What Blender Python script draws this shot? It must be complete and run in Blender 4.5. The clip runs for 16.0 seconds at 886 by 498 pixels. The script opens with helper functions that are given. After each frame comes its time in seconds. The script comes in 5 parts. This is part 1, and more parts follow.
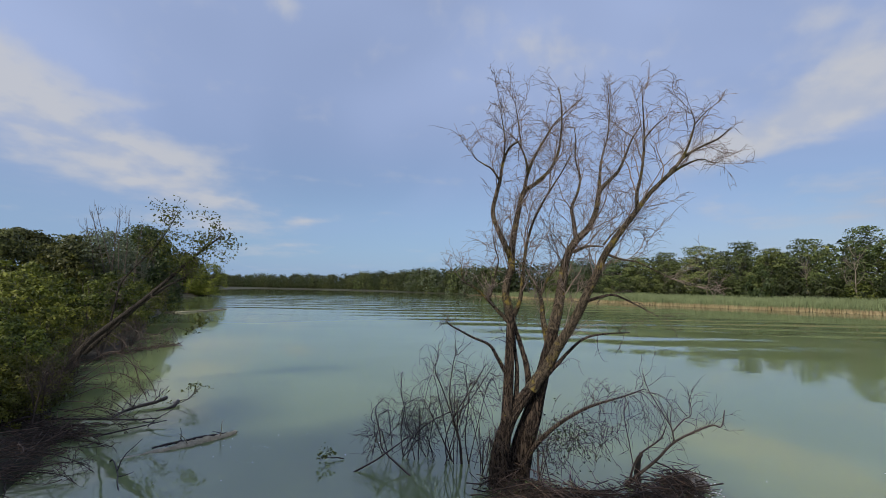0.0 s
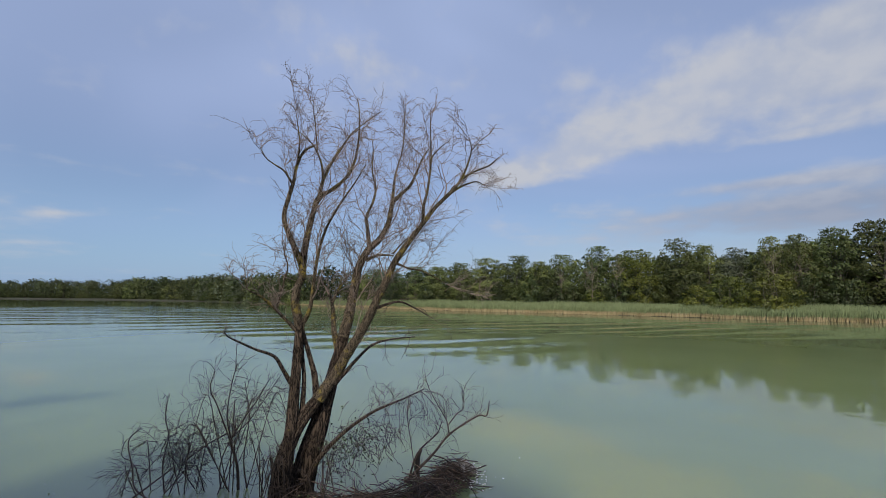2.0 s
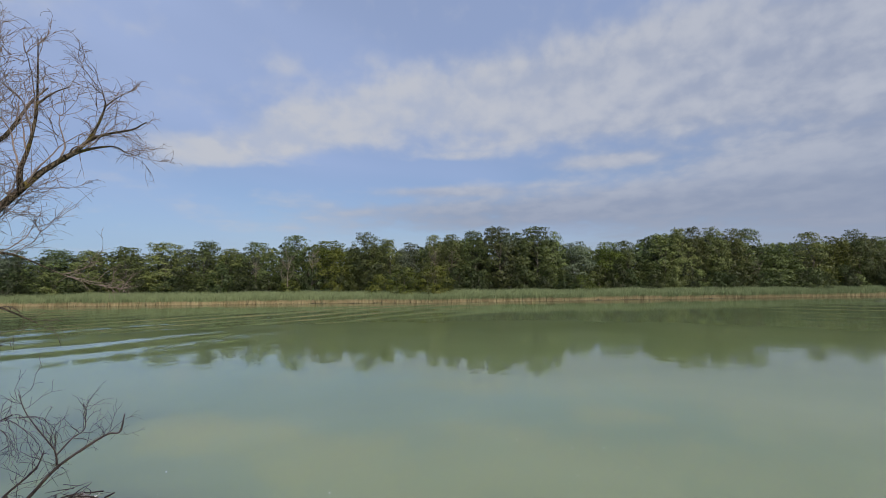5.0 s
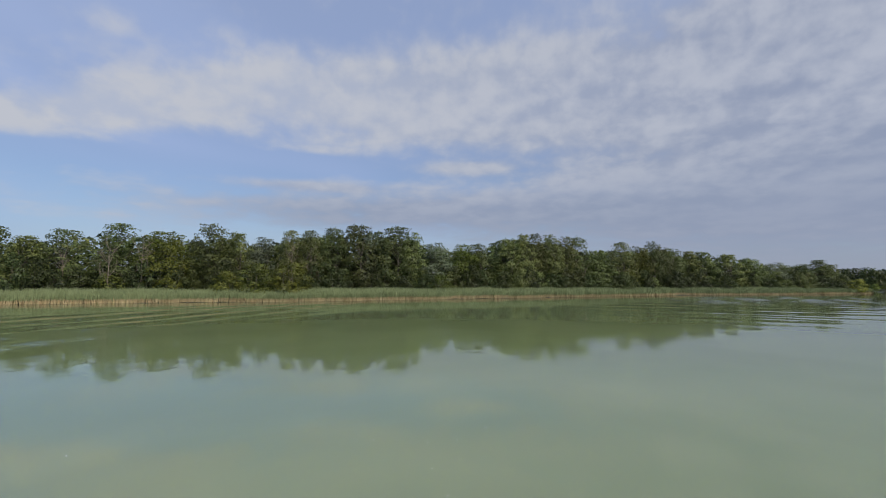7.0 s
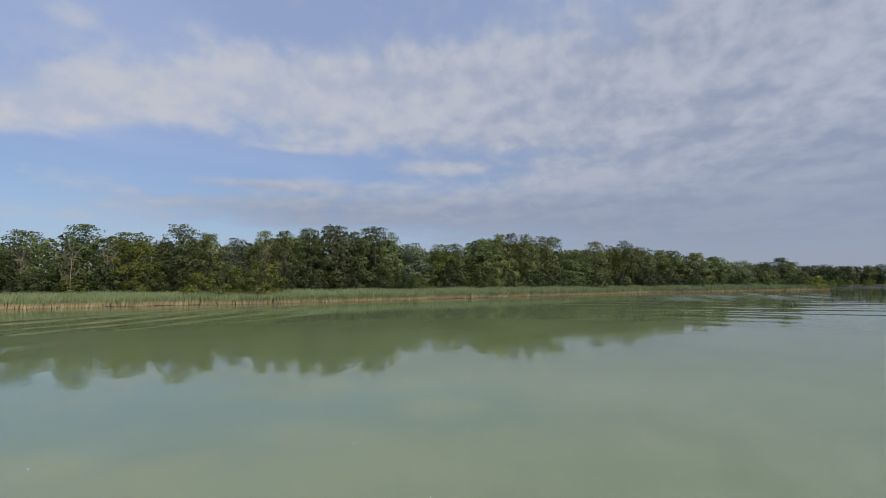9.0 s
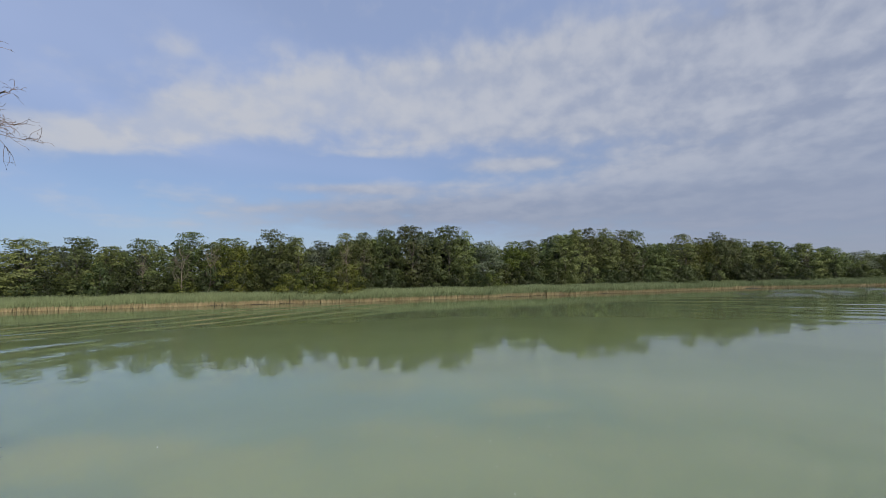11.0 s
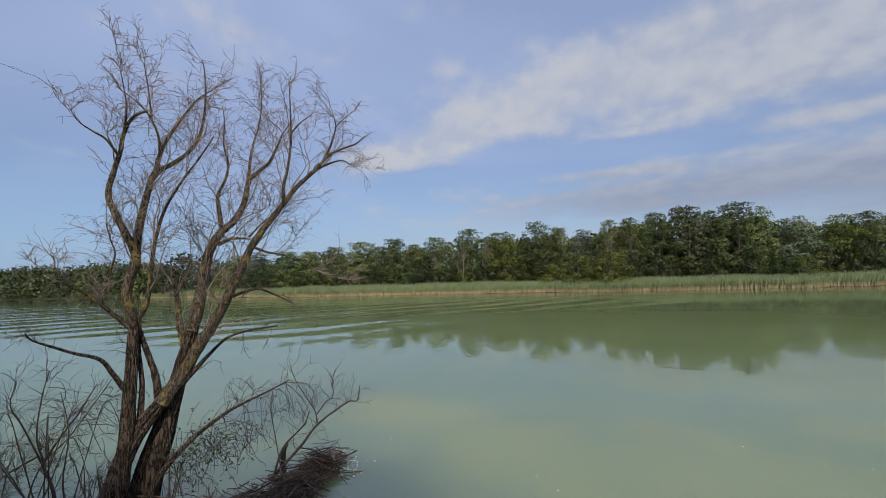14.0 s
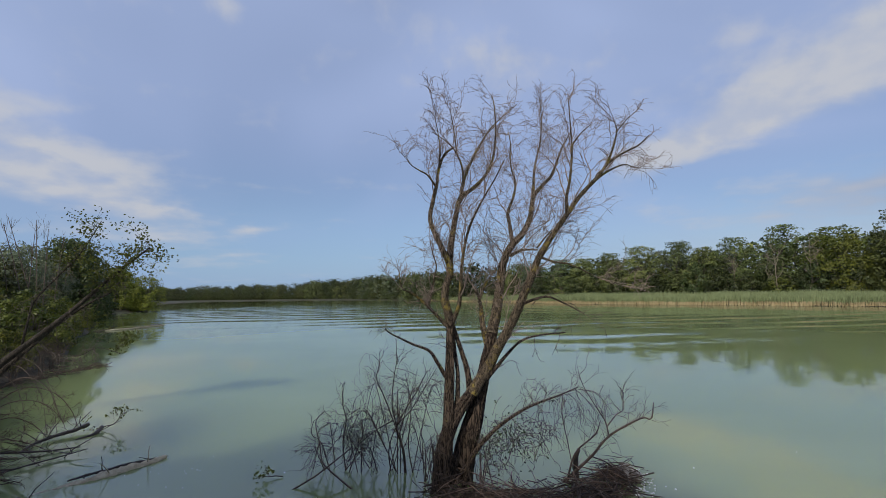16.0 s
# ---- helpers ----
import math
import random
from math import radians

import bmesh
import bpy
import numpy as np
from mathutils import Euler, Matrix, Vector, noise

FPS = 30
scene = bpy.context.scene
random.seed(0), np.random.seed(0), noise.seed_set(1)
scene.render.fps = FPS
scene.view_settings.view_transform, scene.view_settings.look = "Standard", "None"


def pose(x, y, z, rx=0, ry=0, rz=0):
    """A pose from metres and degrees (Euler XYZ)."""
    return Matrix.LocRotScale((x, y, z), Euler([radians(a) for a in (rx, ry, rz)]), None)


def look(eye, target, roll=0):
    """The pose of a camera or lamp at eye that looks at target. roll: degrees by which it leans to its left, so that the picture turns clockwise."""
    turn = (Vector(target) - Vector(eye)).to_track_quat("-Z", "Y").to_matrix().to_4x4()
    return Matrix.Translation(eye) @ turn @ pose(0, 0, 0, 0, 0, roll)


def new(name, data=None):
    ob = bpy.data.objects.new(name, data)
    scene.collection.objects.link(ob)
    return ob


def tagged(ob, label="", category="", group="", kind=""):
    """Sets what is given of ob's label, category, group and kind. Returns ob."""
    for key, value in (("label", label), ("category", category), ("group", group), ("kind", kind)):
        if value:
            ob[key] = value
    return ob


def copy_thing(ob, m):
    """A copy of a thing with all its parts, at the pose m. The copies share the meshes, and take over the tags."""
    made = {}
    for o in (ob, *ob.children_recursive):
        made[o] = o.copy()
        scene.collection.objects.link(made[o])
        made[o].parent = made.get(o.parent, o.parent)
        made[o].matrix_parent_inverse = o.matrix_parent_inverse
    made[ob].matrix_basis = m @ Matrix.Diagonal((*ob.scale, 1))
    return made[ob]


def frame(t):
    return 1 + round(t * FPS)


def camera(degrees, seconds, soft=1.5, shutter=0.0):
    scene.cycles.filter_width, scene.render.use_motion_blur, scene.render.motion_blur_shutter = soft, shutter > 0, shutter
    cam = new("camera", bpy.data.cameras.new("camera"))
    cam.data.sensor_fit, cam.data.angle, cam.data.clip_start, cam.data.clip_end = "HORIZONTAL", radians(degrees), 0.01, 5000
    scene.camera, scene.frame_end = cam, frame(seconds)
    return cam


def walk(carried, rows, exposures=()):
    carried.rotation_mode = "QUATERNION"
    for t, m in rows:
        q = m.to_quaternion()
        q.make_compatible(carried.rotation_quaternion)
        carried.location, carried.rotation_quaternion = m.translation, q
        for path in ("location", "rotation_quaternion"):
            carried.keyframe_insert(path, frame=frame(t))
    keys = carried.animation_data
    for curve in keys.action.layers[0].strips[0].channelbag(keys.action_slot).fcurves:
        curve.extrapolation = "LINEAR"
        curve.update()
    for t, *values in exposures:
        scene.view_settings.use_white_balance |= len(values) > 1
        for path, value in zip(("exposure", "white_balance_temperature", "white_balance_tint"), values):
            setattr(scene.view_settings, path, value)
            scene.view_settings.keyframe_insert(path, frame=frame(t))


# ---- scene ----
cam = camera(89.4, 16.0, soft=0.6)
PATH = [
    (0, pose(-0.166, -0.063, 3.202, 94.92, -0.98, 18.69)),
    (0.5, pose(-0.121, -0.018, 3.185, 95.49, -1.04, 12.64)),
    (1, pose(-0.083, 0.009, 3.184, 95.85, -0.89, 6.13)),
    (1.5, pose(0.000, 0.000, 3.189, 96.10, -0.62, 0.00)),
    (2, pose(0.112, -0.023, 3.203, 96.22, -0.54, -5.41)),
    (2.5, pose(0.223, -0.048, 3.219, 96.28, -0.51, -11.25)),
    (3, pose(0.333, -0.070, 3.217, 96.17, -0.44, -16.86)),
    (3.5, pose(0.418, -0.072, 3.212, 95.54, -0.20, -23.17)),
    (4, pose(0.498, -0.108, 3.217, 95.01, 0.19, -29.33)),
    (4.5, pose(0.570, -0.143, 3.225, 94.88, 0.60, -36.22)),
    (5, pose(0.634, -0.131, 3.213, 94.84, 0.53, -42.57)),
    (5.5, pose(0.662, -0.118, 3.208, 94.80, 0.43, -48.40)),
    (6, pose(0.683, -0.093, 3.205, 94.74, 0.27, -53.26)),
    (6.5, pose(0.697, -0.062, 3.202, 94.68, 0.11, -57.19)),
    (7, pose(0.706, -0.032, 3.201, 94.63, 0.01, -60.24)),
    (7.5, pose(0.709, -0.009, 3.201, 94.60, 0.04, -62.47)),
    (8, pose(0.711, 0.014, 3.201, 94.60, 0.19, -63.61)),
    (8.5, pose(0.710, 0.031, 3.204, 94.60, 0.32, -63.93)),
    (9, pose(0.705, 0.059, 3.212, 94.61, 0.54, -63.20)),
    (9.5, pose(0.697, 0.088, 3.220, 94.62, 0.80, -61.61)),
    (10, pose(0.683, 0.109, 3.223, 94.62, 1.01, -59.36)),
    (10.5, pose(0.666, 0.111, 3.218, 94.59, 1.13, -56.64)),
    (11, pose(0.626, 0.091, 3.196, 94.51, 1.22, -53.76)),
    (11.5, pose(0.580, 0.050, 3.168, 94.51, 1.35, -51.00)),
    (12, pose(0.545, 0.015, 3.171, 94.69, 1.40, -48.18)),
    (12.5, pose(0.502, -0.009, 3.174, 94.81, 1.22, -44.70)),
    (13, pose(0.455, -0.008, 3.191, 94.36, 1.18, -39.56)),
    (13.5, pose(0.384, 0.025, 3.200, 94.01, 1.56, -31.90)),
    (14, pose(0.272, 0.085, 3.186, 93.97, 1.63, -21.06)),
    (14.5, pose(0.189, 0.097, 3.193, 94.24, 1.07, -10.12)),
    (15, pose(0.137, 0.088, 3.201, 94.66, 0.78, -1.21)),
    (15.5, pose(0.107, 0.066, 3.210, 95.25, 1.01, 6.24)),
    (16, pose(0.083, 0.026, 3.215, 95.64, 0.97, 12.86)),
]
walk(cam, PATH)

# ---- light ----
SUN_AZ, SUN_EL = radians(194), radians(41)          # clockwise from +y; behind the camera
scene.view_settings.exposure = 0.0


def nodes_of(tree):
    tree.nodes.clear()

    def add(kind, *links, **values):
        n = tree.nodes.new(kind)
        for key, v in values.items():
            if key == "op":
                n.operation = v
            elif key == "blend":
                n.blend_type = v
            elif key == "data":
                n.data_type = v
            elif key == "sky":
                n.sky_type = v
            else:
                n.inputs[key.replace("_", " ")].default_value = v
        for key, sock in links:
            tree.links.new(sock, n.inputs[key])
        return n

    def calc(op, a, b=None, c=None):
        n = tree.nodes.new("ShaderNodeMath")
        n.operation = op
        for i, v in enumerate((a, b, c)):
            if v is None:
                continue
            if isinstance(v, (int, float)):
                n.inputs[i].default_value = v
            else:
                tree.links.new(v, n.inputs[i])
        return n.outputs[0]

    def span(v, lo, hi, smooth=True, to0=0.0, to1=1.0):
        n = tree.nodes.new("ShaderNodeMapRange")
        n.interpolation_type = "SMOOTHSTEP" if smooth else "LINEAR"
        n.inputs["From Min"].default_value, n.inputs["From Max"].default_value = lo, hi
        n.inputs["To Min"].default_value, n.inputs["To Max"].default_value = to0, to1
        tree.links.new(v, n.inputs["Value"])
        return n.outputs["Result"]

    def blend(fac, a, b):
        n = tree.nodes.new("ShaderNodeMix")
        n.data_type = "RGBA"
        for i, v in ((0, fac), (6, a), (7, b)):
            if isinstance(v, (int, float, tuple)):
                n.inputs[i].default_value = v
            else:
                tree.links.new(v, n.inputs[i])
        return n.outputs[2]

    return add, calc, span, blend


def make_sky():
    world = bpy.data.worlds.new("sky")
    world.use_nodes = True
    scene.world = world
    nt = world.node_tree
    add, calc, span, blend = nodes_of(nt)
    sky = add("ShaderNodeTexSky", sky="NISHITA")
    sky.sun_disc = False
    sky.sun_elevation, sky.sun_rotation = SUN_EL, SUN_AZ
    sky.air_density, sky.dust_density, sky.ozone_density = 1.0, 0.1, 2.0
    co = add("ShaderNodeTexCoord").outputs["Generated"]
    xyz = add("ShaderNodeSeparateXYZ", (0, co)).outputs
    az = calc("MULTIPLY", calc("ARCTAN2", xyz[0], xyz[1]), 57.2958)
    el = calc("MULTIPLY", calc("ARCSINE", xyz[2]), 57.2958)
    low = calc("ADD", calc("MAXIMUM", xyz[2], 0.0), 0.26)
    flat = add("ShaderNodeCombineXYZ", (0, calc("DIVIDE", xyz[0], low)), (1, calc("DIVIDE", xyz[1], low))).outputs[0]
    layer = calc("MULTIPLY", calc("LOGARITHM", calc("ADD", calc("MAXIMUM", el, 0.0), 5.0), 2.718), 6.5)      # layers crowd towards the horizon
    sheet = add("ShaderNodeCombineXYZ", (0, calc("MULTIPLY", az, 0.10)), (1, layer)).outputs[0]
    tilted = add("ShaderNodeMapping", (0, sheet), Rotation=(0, 0, radians(7)), Scale=(1.0, 1.0, 1.0)).outputs[0]
    puffs = add("ShaderNodeTexNoise", (0, tilted), Scale=0.95, Detail=4.0, Roughness=0.42, Distortion=0.3).outputs[0]
    round_sheet = add("ShaderNodeCombineXYZ", (0, calc("MULTIPLY", az, 0.17)), (1, calc("MULTIPLY", layer, 0.9))).outputs[0]
    fine = add("ShaderNodeTexNoise", (0, round_sheet), Scale=2.2, Detail=5.0, Roughness=0.48, Distortion=0.15).outputs[0]
    veil = add("ShaderNodeTexNoise", (0, flat), Scale=0.55, Detail=3.0, Roughness=0.5, Distortion=0.8).outputs[0]

    def bank(az0, el0, along, across, tilt, weight):
        """One bank of cloud in the sky: degrees, with a soft edge."""
        a, e = calc("SUBTRACT", az, az0), calc("SUBTRACT", el, el0)
        c, s = math.cos(radians(tilt)), math.sin(radians(tilt))
        u = calc("DIVIDE", calc("ADD", calc("MULTIPLY", a, c), calc("MULTIPLY", e, s)), along)
        v = calc("DIVIDE", calc("SUBTRACT", calc("MULTIPLY", e, c), calc("MULTIPLY", a, s)), across)
        q = calc("ADD", calc("MULTIPLY", u, u), calc("MULTIPLY", v, v))
        return calc("MULTIPLY", calc("EXPONENT", calc("MULTIPLY", q, -1.0)), weight)

    cover = None
    for b in ((-54, 12.6, 15, 3.9, -21, 0.7), (-66, 19, 7, 4, -15, 0.35), (-40, 31.5, 2.5, 1.5, 0, 0.45), (-8, 28.5, 10, 3.4, -12, 0.42), (-36.4, 7.9, 1.4, 0.8, 0, 0.25),
              (24, 18.6, 15, 2.9, 17, 0.95), (56, 22.6, 23, 5.4, 2, 1.0), (43, 12.2, 10, 0.7, 0, 0.55), (63, 14.8, 6, 0.8, 0, 0.5), (45, 16.4, 4, 0.6, 0, 0.35), (22.4, 25.9, 2.6, 1.0, 10, 0.25), (38, 14.6, 22, 1.7, 4, -0.35),
              (108, 19, 36, 15, 0, 1.15), (62, 10, 24, 2.6, 0, 0.35), (40, 9.0, 26, 2.4, 0, 0.45), (95, 8, 30, 4, 0, 0.4), (-150, 35, 60, 25, 0, 0.45)):
        one = bank(*b)
        cover = one if cover is None else calc("ADD", cover, one)
    body = calc("ADD", cover, calc("MULTIPLY", calc("SUBTRACT", puffs, 0.5), 0.95))
    body = calc("ADD", body, calc("MULTIPLY", calc("SUBTRACT", fine, 0.5), 0.5))
    thick = span(body, 0.06, 0.74)
    thin = calc("ADD", calc("MULTIPLY", span(veil, 0.35, 0.68), 0.35), span(el, 2.0, 24.0, True, 0.0, 0.62))
    haze = span(el, -1.0, 13.0, True, 0.85, 0.0)
    bright = calc("MULTIPLY", span(calc("ADD", puffs, calc("MULTIPLY", fine, 0.9)), 0.66, 1.24), calc("ADD", span(el, 7.0, 17.0, True, 0.2, 1.0), span(az, 0.0, 40.0, True, 0.8, 0.0)))
    grey = span(az, 20.0, 112.0)
    lit = blend(grey, CLOUD_LIT_A, CLOUD_LIT_B)
    dim = blend(calc("MAXIMUM", grey, calc("MULTIPLY", span(az, 5.0, 50.0), span(el, 9.0, 16.0, True, 1.0, 0.0))), CLOUD_DIM_A, CLOUD_DIM_B)
    cloud = blend(bright, dim, lit)
    blue = add("ShaderNodeVectorMath", (0, sky.outputs[0]), op="MULTIPLY")
    blue.inputs[1].default_value = SKY_GAIN
    base = blend(haze, blend(thin, blue.outputs[0], VEIL), blend(span(az, 58.0, 95.0), blend(span(az, -12.0, 32.0), HAZE, HAZE_GREY), HAZE_DULL))
    mixed = blend(calc("MULTIPLY", thick, 0.88), base, cloud)
    bg = add("ShaderNodeBackground", ("Color", mixed), Strength=1.0)
    out = add("ShaderNodeOutputWorld", ("Surface", bg.outputs[0]))


SKY_GAIN = (0.082, 0.085, 0.092)
VEIL, HAZE, HAZE_GREY, HAZE_DULL = (0.385, 0.478, 0.732, 1), (0.21, 0.35, 0.60, 1), (0.315, 0.365, 0.50, 1), (0.265, 0.30, 0.405, 1)
CLOUD_LIT_A, CLOUD_LIT_B = (0.54, 0.555, 0.60, 1), (0.455, 0.485, 0.565, 1)
CLOUD_DIM_A, CLOUD_DIM_B = (0.445, 0.49, 0.60, 1), (0.275, 0.318, 0.432, 1)
make_sky()

sun = new("sun", bpy.data.lights.new("sun", "SUN"))
sun.data.energy, sun.data.angle, sun.data.color = 3.6, radians(2.5), (1.0, 0.93, 0.82)
sun.matrix_world = look((0, 0, 0), (-math.sin(SUN_AZ) * math.cos(SUN_EL), -math.cos(SUN_AZ) * math.cos(SUN_EL), -math.sin(SUN_EL)))


# ---- materials ----
def material(name):
    m = bpy.data.materials.new(name)
    m.use_nodes = True
    kit = nodes_of(m.node_tree)
    return (m, *kit)


def finish(add, shader):
    add("ShaderNodeOutputMaterial", ("Surface", shader))


def leaf_material(name, dark, light, through_it=0.3, rough=0.5):
    """Foliage: each leaf and each plant a little different, some light through the blade."""
    m, add, calc, span, blend = material(name)
    geo, obj = add("ShaderNodeNewGeometry"), add("ShaderNodeObjectInfo")
    co = add("ShaderNodeTexCoord").outputs["Object"]
    patch = add("ShaderNodeTexNoise", (0, co), Scale=0.5, Detail=3.0).outputs[0]
    mix = calc("ADD", calc("MULTIPLY", geo.outputs["Random Per Island"], 0.55), calc("MULTIPLY", span(patch, 0.3, 0.7), 0.45))
    col = blend(mix, dark, light)
    hsv = add("ShaderNodeHueSaturation", ("Color", col), ("Value", span(obj.outputs["Random"], 0, 1, False, 0.55, 1.4)),
              ("Hue", span(calc("FRACT", calc("MULTIPLY", obj.outputs["Random"], 7.3)), 0, 1, False, 0.478, 0.518)))
    p = add("ShaderNodeBsdfPrincipled", ("Base Color", hsv.outputs[0]), Roughness=rough)
    p.inputs["Specular IOR Level"].default_value = 0.3
    t = add("ShaderNodeBsdfTranslucent", ("Color", hsv.outputs[0]))
    s = add("ShaderNodeMixShader", (1, p.outputs[0]), (2, t.outputs[0]), Fac=through_it)
    finish(add, s.outputs[0])
    return m


def bark_material(name, dark, light, lichen=None, amount=0.0, scale=1.0):
    m, add, calc, span, blend = material(name)
    co = add("ShaderNodeTexCoord").outputs["Object"]
    long = add("ShaderNodeMapping", (0, co), Scale=(1.0, 1.0, 0.2)).outputs[0]
    ridge = add("ShaderNodeTexNoise", (0, long), Scale=30.0 * scale, Detail=4.0, Roughness=0.55, Distortion=0.5).outputs[0]
    ridge = span(calc("ABSOLUTE", calc("SUBTRACT", ridge, 0.5)), 0.0, 0.09)      # plates of bark between dark cracks
    grain = add("ShaderNodeTexNoise", (0, long), Scale=90.0 * scale, Detail=3.0).outputs[0]
    ridge = calc("ADD", calc("MULTIPLY", ridge, 0.75), calc("MULTIPLY", grain, 0.3))
    stain = add("ShaderNodeTexNoise", (0, co), Scale=2.2, Detail=4.0).outputs[0]
    col = blend(span(ridge, 0.12, 0.95), dark, light)
    col = blend(calc("MULTIPLY", span(stain, 0.45, 0.7), 0.25), col, tuple(0.5 * v for v in dark[:3]) + (1,))
    if lichen:
        moss = add("ShaderNodeTexNoise", (0, co), Scale=3.1, Detail=6.0, Roughness=0.65).outputs[0]
        spots = add("ShaderNodeTexNoise", (0, co), Scale=26.0, Detail=3.0).outputs[0]
        where = calc("MULTIPLY", span(moss, 0.62 - 0.3 * amount, 0.72 - 0.2 * amount), span(spots, 0.38, 0.55))
        col = blend(calc("MULTIPLY", where, 0.85), col, lichen)
    bump = add("ShaderNodeBump", ("Height", ridge), Strength=1.0, Distance=0.022 / scale)
    p = add("ShaderNodeBsdfPrincipled", ("Base Color", col), ("Normal", bump.outputs[0]), Roughness=0.85)
    p.inputs["Specular IOR Level"].default_value = 0.25
    finish(add, p.outputs[0])
    return m


def water_material():
    m, add, calc, span, blend = material("turbid_water")
    co = add("ShaderNodeTexCoord").outputs["Object"]
    xyz = add("ShaderNodeSeparateXYZ", (0, co)).outputs

    def field(scale, detail=3.0, turn=0.0, stretch=(1.0, 1.0, 1.0), distort=0.0, rough=0.55):
        v = add("ShaderNodeMapping", (0, co), Rotation=(0, 0, radians(turn)), Scale=stretch).outputs[0]
        return add("ShaderNodeTexNoise", (0, v), Scale=scale, Detail=detail, Roughness=rough, Distortion=distort).outputs[0]

    def oval(x, y, a, b, turn=0.0, core=0.3):
        """1 inside an oval stretch of the lake, 0 outside it."""
        c, s = math.cos(radians(turn)), math.sin(radians(turn))
        dx, dy = calc("SUBTRACT", xyz[0], x), calc("SUBTRACT", xyz[1], y)
        u = calc("DIVIDE", calc("ADD", calc("MULTIPLY", dx, c), calc("MULTIPLY", dy, s)), a)
        v = calc("DIVIDE", calc("SUBTRACT", calc("MULTIPLY", dy, c), calc("MULTIPLY", dx, s)), b)
        return span(calc("SQRT", calc("ADD", calc("MULTIPLY", u, u), calc("MULTIPLY", v, v))), core, 1.0, True, 1.0, 0.0)

    waver, gust = field(0.022, 2.0), field(1.0, 4.0, -38, (0.035, 0.16, 1.0), 0.6, 0.6)

    def train(travel, length, rise, where, waves=6.0):
        """Long low waves that travel towards a bearing, spent remains of a boat's wake."""
        k = 2 * math.pi / length
        phase = calc("ADD", calc("MULTIPLY", xyz[0], k * math.sin(radians(travel))), calc("MULTIPLY", xyz[1], k * math.cos(radians(travel))))
        phase = calc("ADD", phase, calc("MULTIPLY", waver, waves * math.pi))
        return calc("MULTIPLY", calc("SINE", phase), calc("MULTIPLY", where, rise))

    h = calc("MULTIPLY", field(0.95, 3.0), 0.0060)                                     # small ripples everywhere
    h = calc("ADD", h, calc("MULTIPLY", field(1.0, 2.0, 30, (0.04, 0.22, 1.0), 0.4), 0.006))
    north, east, open_water = oval(-45, 100, 85, 62, 120), oval(22, 46, 52, 20, 18, 0.4), oval(76, -6, 46, 26, -8)
    for wave in (train(-22, 6.2, 0.020, north), train(-30, 10.5, 0.030, calc("MULTIPLY", north, span(gust, 0.4, 0.6))), train(-8, 3.7, 0.006, north),
                 train(-20, 5.6, 0.026, east), train(-48, 8.0, 0.03, calc("MULTIPLY", east, span(gust, 0.42, 0.6))),
                 train(94, 4.6, 0.010, open_water), train(84, 8.5, 0.022, calc("MULTIPLY", open_water, span(gust, 0.38, 0.58)))):
        h = calc("ADD", h, wave)
    bump = add("ShaderNodeBump", ("Height", h), Strength=1.0, Distance=1.0)
    # wind-ruffled water before the end of the reeds
    windy = calc("MAXIMUM", calc("MULTIPLY", oval(125, -12, 60, 28, -20), span(gust, 0.42, 0.56)), calc("MULTIPLY", oval(330, -120, 190, 70, -24, 0.2), 0.55))
    cloudy = add("ShaderNodeTexNoise", (0, co), Scale=0.09, Detail=4.0, Distortion=0.5).outputs[0]
    col = blend(span(cloudy, 0.35, 0.65), WATER_A, WATER_B)
    depth = add("ShaderNodeSubsurfaceScattering", ("Color", col), Scale=1.8)      # light spreads in the cloudy water
    depth.falloff = "BURLEY"
    depth.inputs["Radius"].default_value = (1.0, 1.0, 0.8)
    gloss = add("ShaderNodeBsdfGlossy", ("Normal", bump.outputs[0]), ("Roughness", calc("ADD", calc("MULTIPLY", windy, 0.17), 0.026)))
    edge = add("ShaderNodeFresnel", IOR=2.45)
    p = add("ShaderNodeMixShader", (0, edge.outputs[0]), (1, depth.outputs[0]), (2, gloss.outputs[0]))
    finish(add, p.outputs[0])
    return m


def ground_material():
    m, add, calc, span, blend = material("bank_soil")
    co = add("ShaderNodeTexCoord").outputs["Object"]
    big = add("ShaderNodeTexNoise", (0, co), Scale=0.4, Detail=5.0).outputs[0]
    fine = add("ShaderNodeTexNoise", (0, co), Scale=9.0, Detail=5.0, Roughness=0.7).outputs[0]
    col = blend(span(big, 0.4, 0.6), (0.03, 0.04, 0.014, 1), (0.05, 0.04, 0.027, 1))
    col = blend(calc("MULTIPLY", span(fine, 0.35, 0.7), 0.6), col, (0.03, 0.03, 0.018, 1))
    bump = add("ShaderNodeBump", ("Height", fine), Strength=0.6, Distance=0.05)
    p = add("ShaderNodeBsdfPrincipled", ("Base Color", col), ("Normal", bump.outputs[0]), Roughness=0.95)
    finish(add, p.outputs[0])
    return m


def plain_material(name, a, b, scale, rough=0.9):
    m, add, calc, span, blend = material(name)
    co = add("ShaderNodeTexCoord").outputs["Object"]
    n = add("ShaderNodeTexNoise", (0, co), Scale=scale, Detail=5.0, Roughness=0.65).outputs[0]
    geo = add("ShaderNodeNewGeometry").outputs["Random Per Island"]
    mix = calc("ADD", calc("MULTIPLY", span(n, 0.3, 0.7), 0.5), calc("MULTIPLY", geo, 0.5))
    bump = add("ShaderNodeBump", ("Height", n), Strength=0.4, Distance=0.01)
    p = add("ShaderNodeBsdfPrincipled", ("Base Color", blend(mix, a, b)), ("Normal", bump.outputs[0]), Roughness=rough)
    p.inputs["Specular IOR Level"].default_value = 0.3
    finish(add, p.outputs[0])
    return m


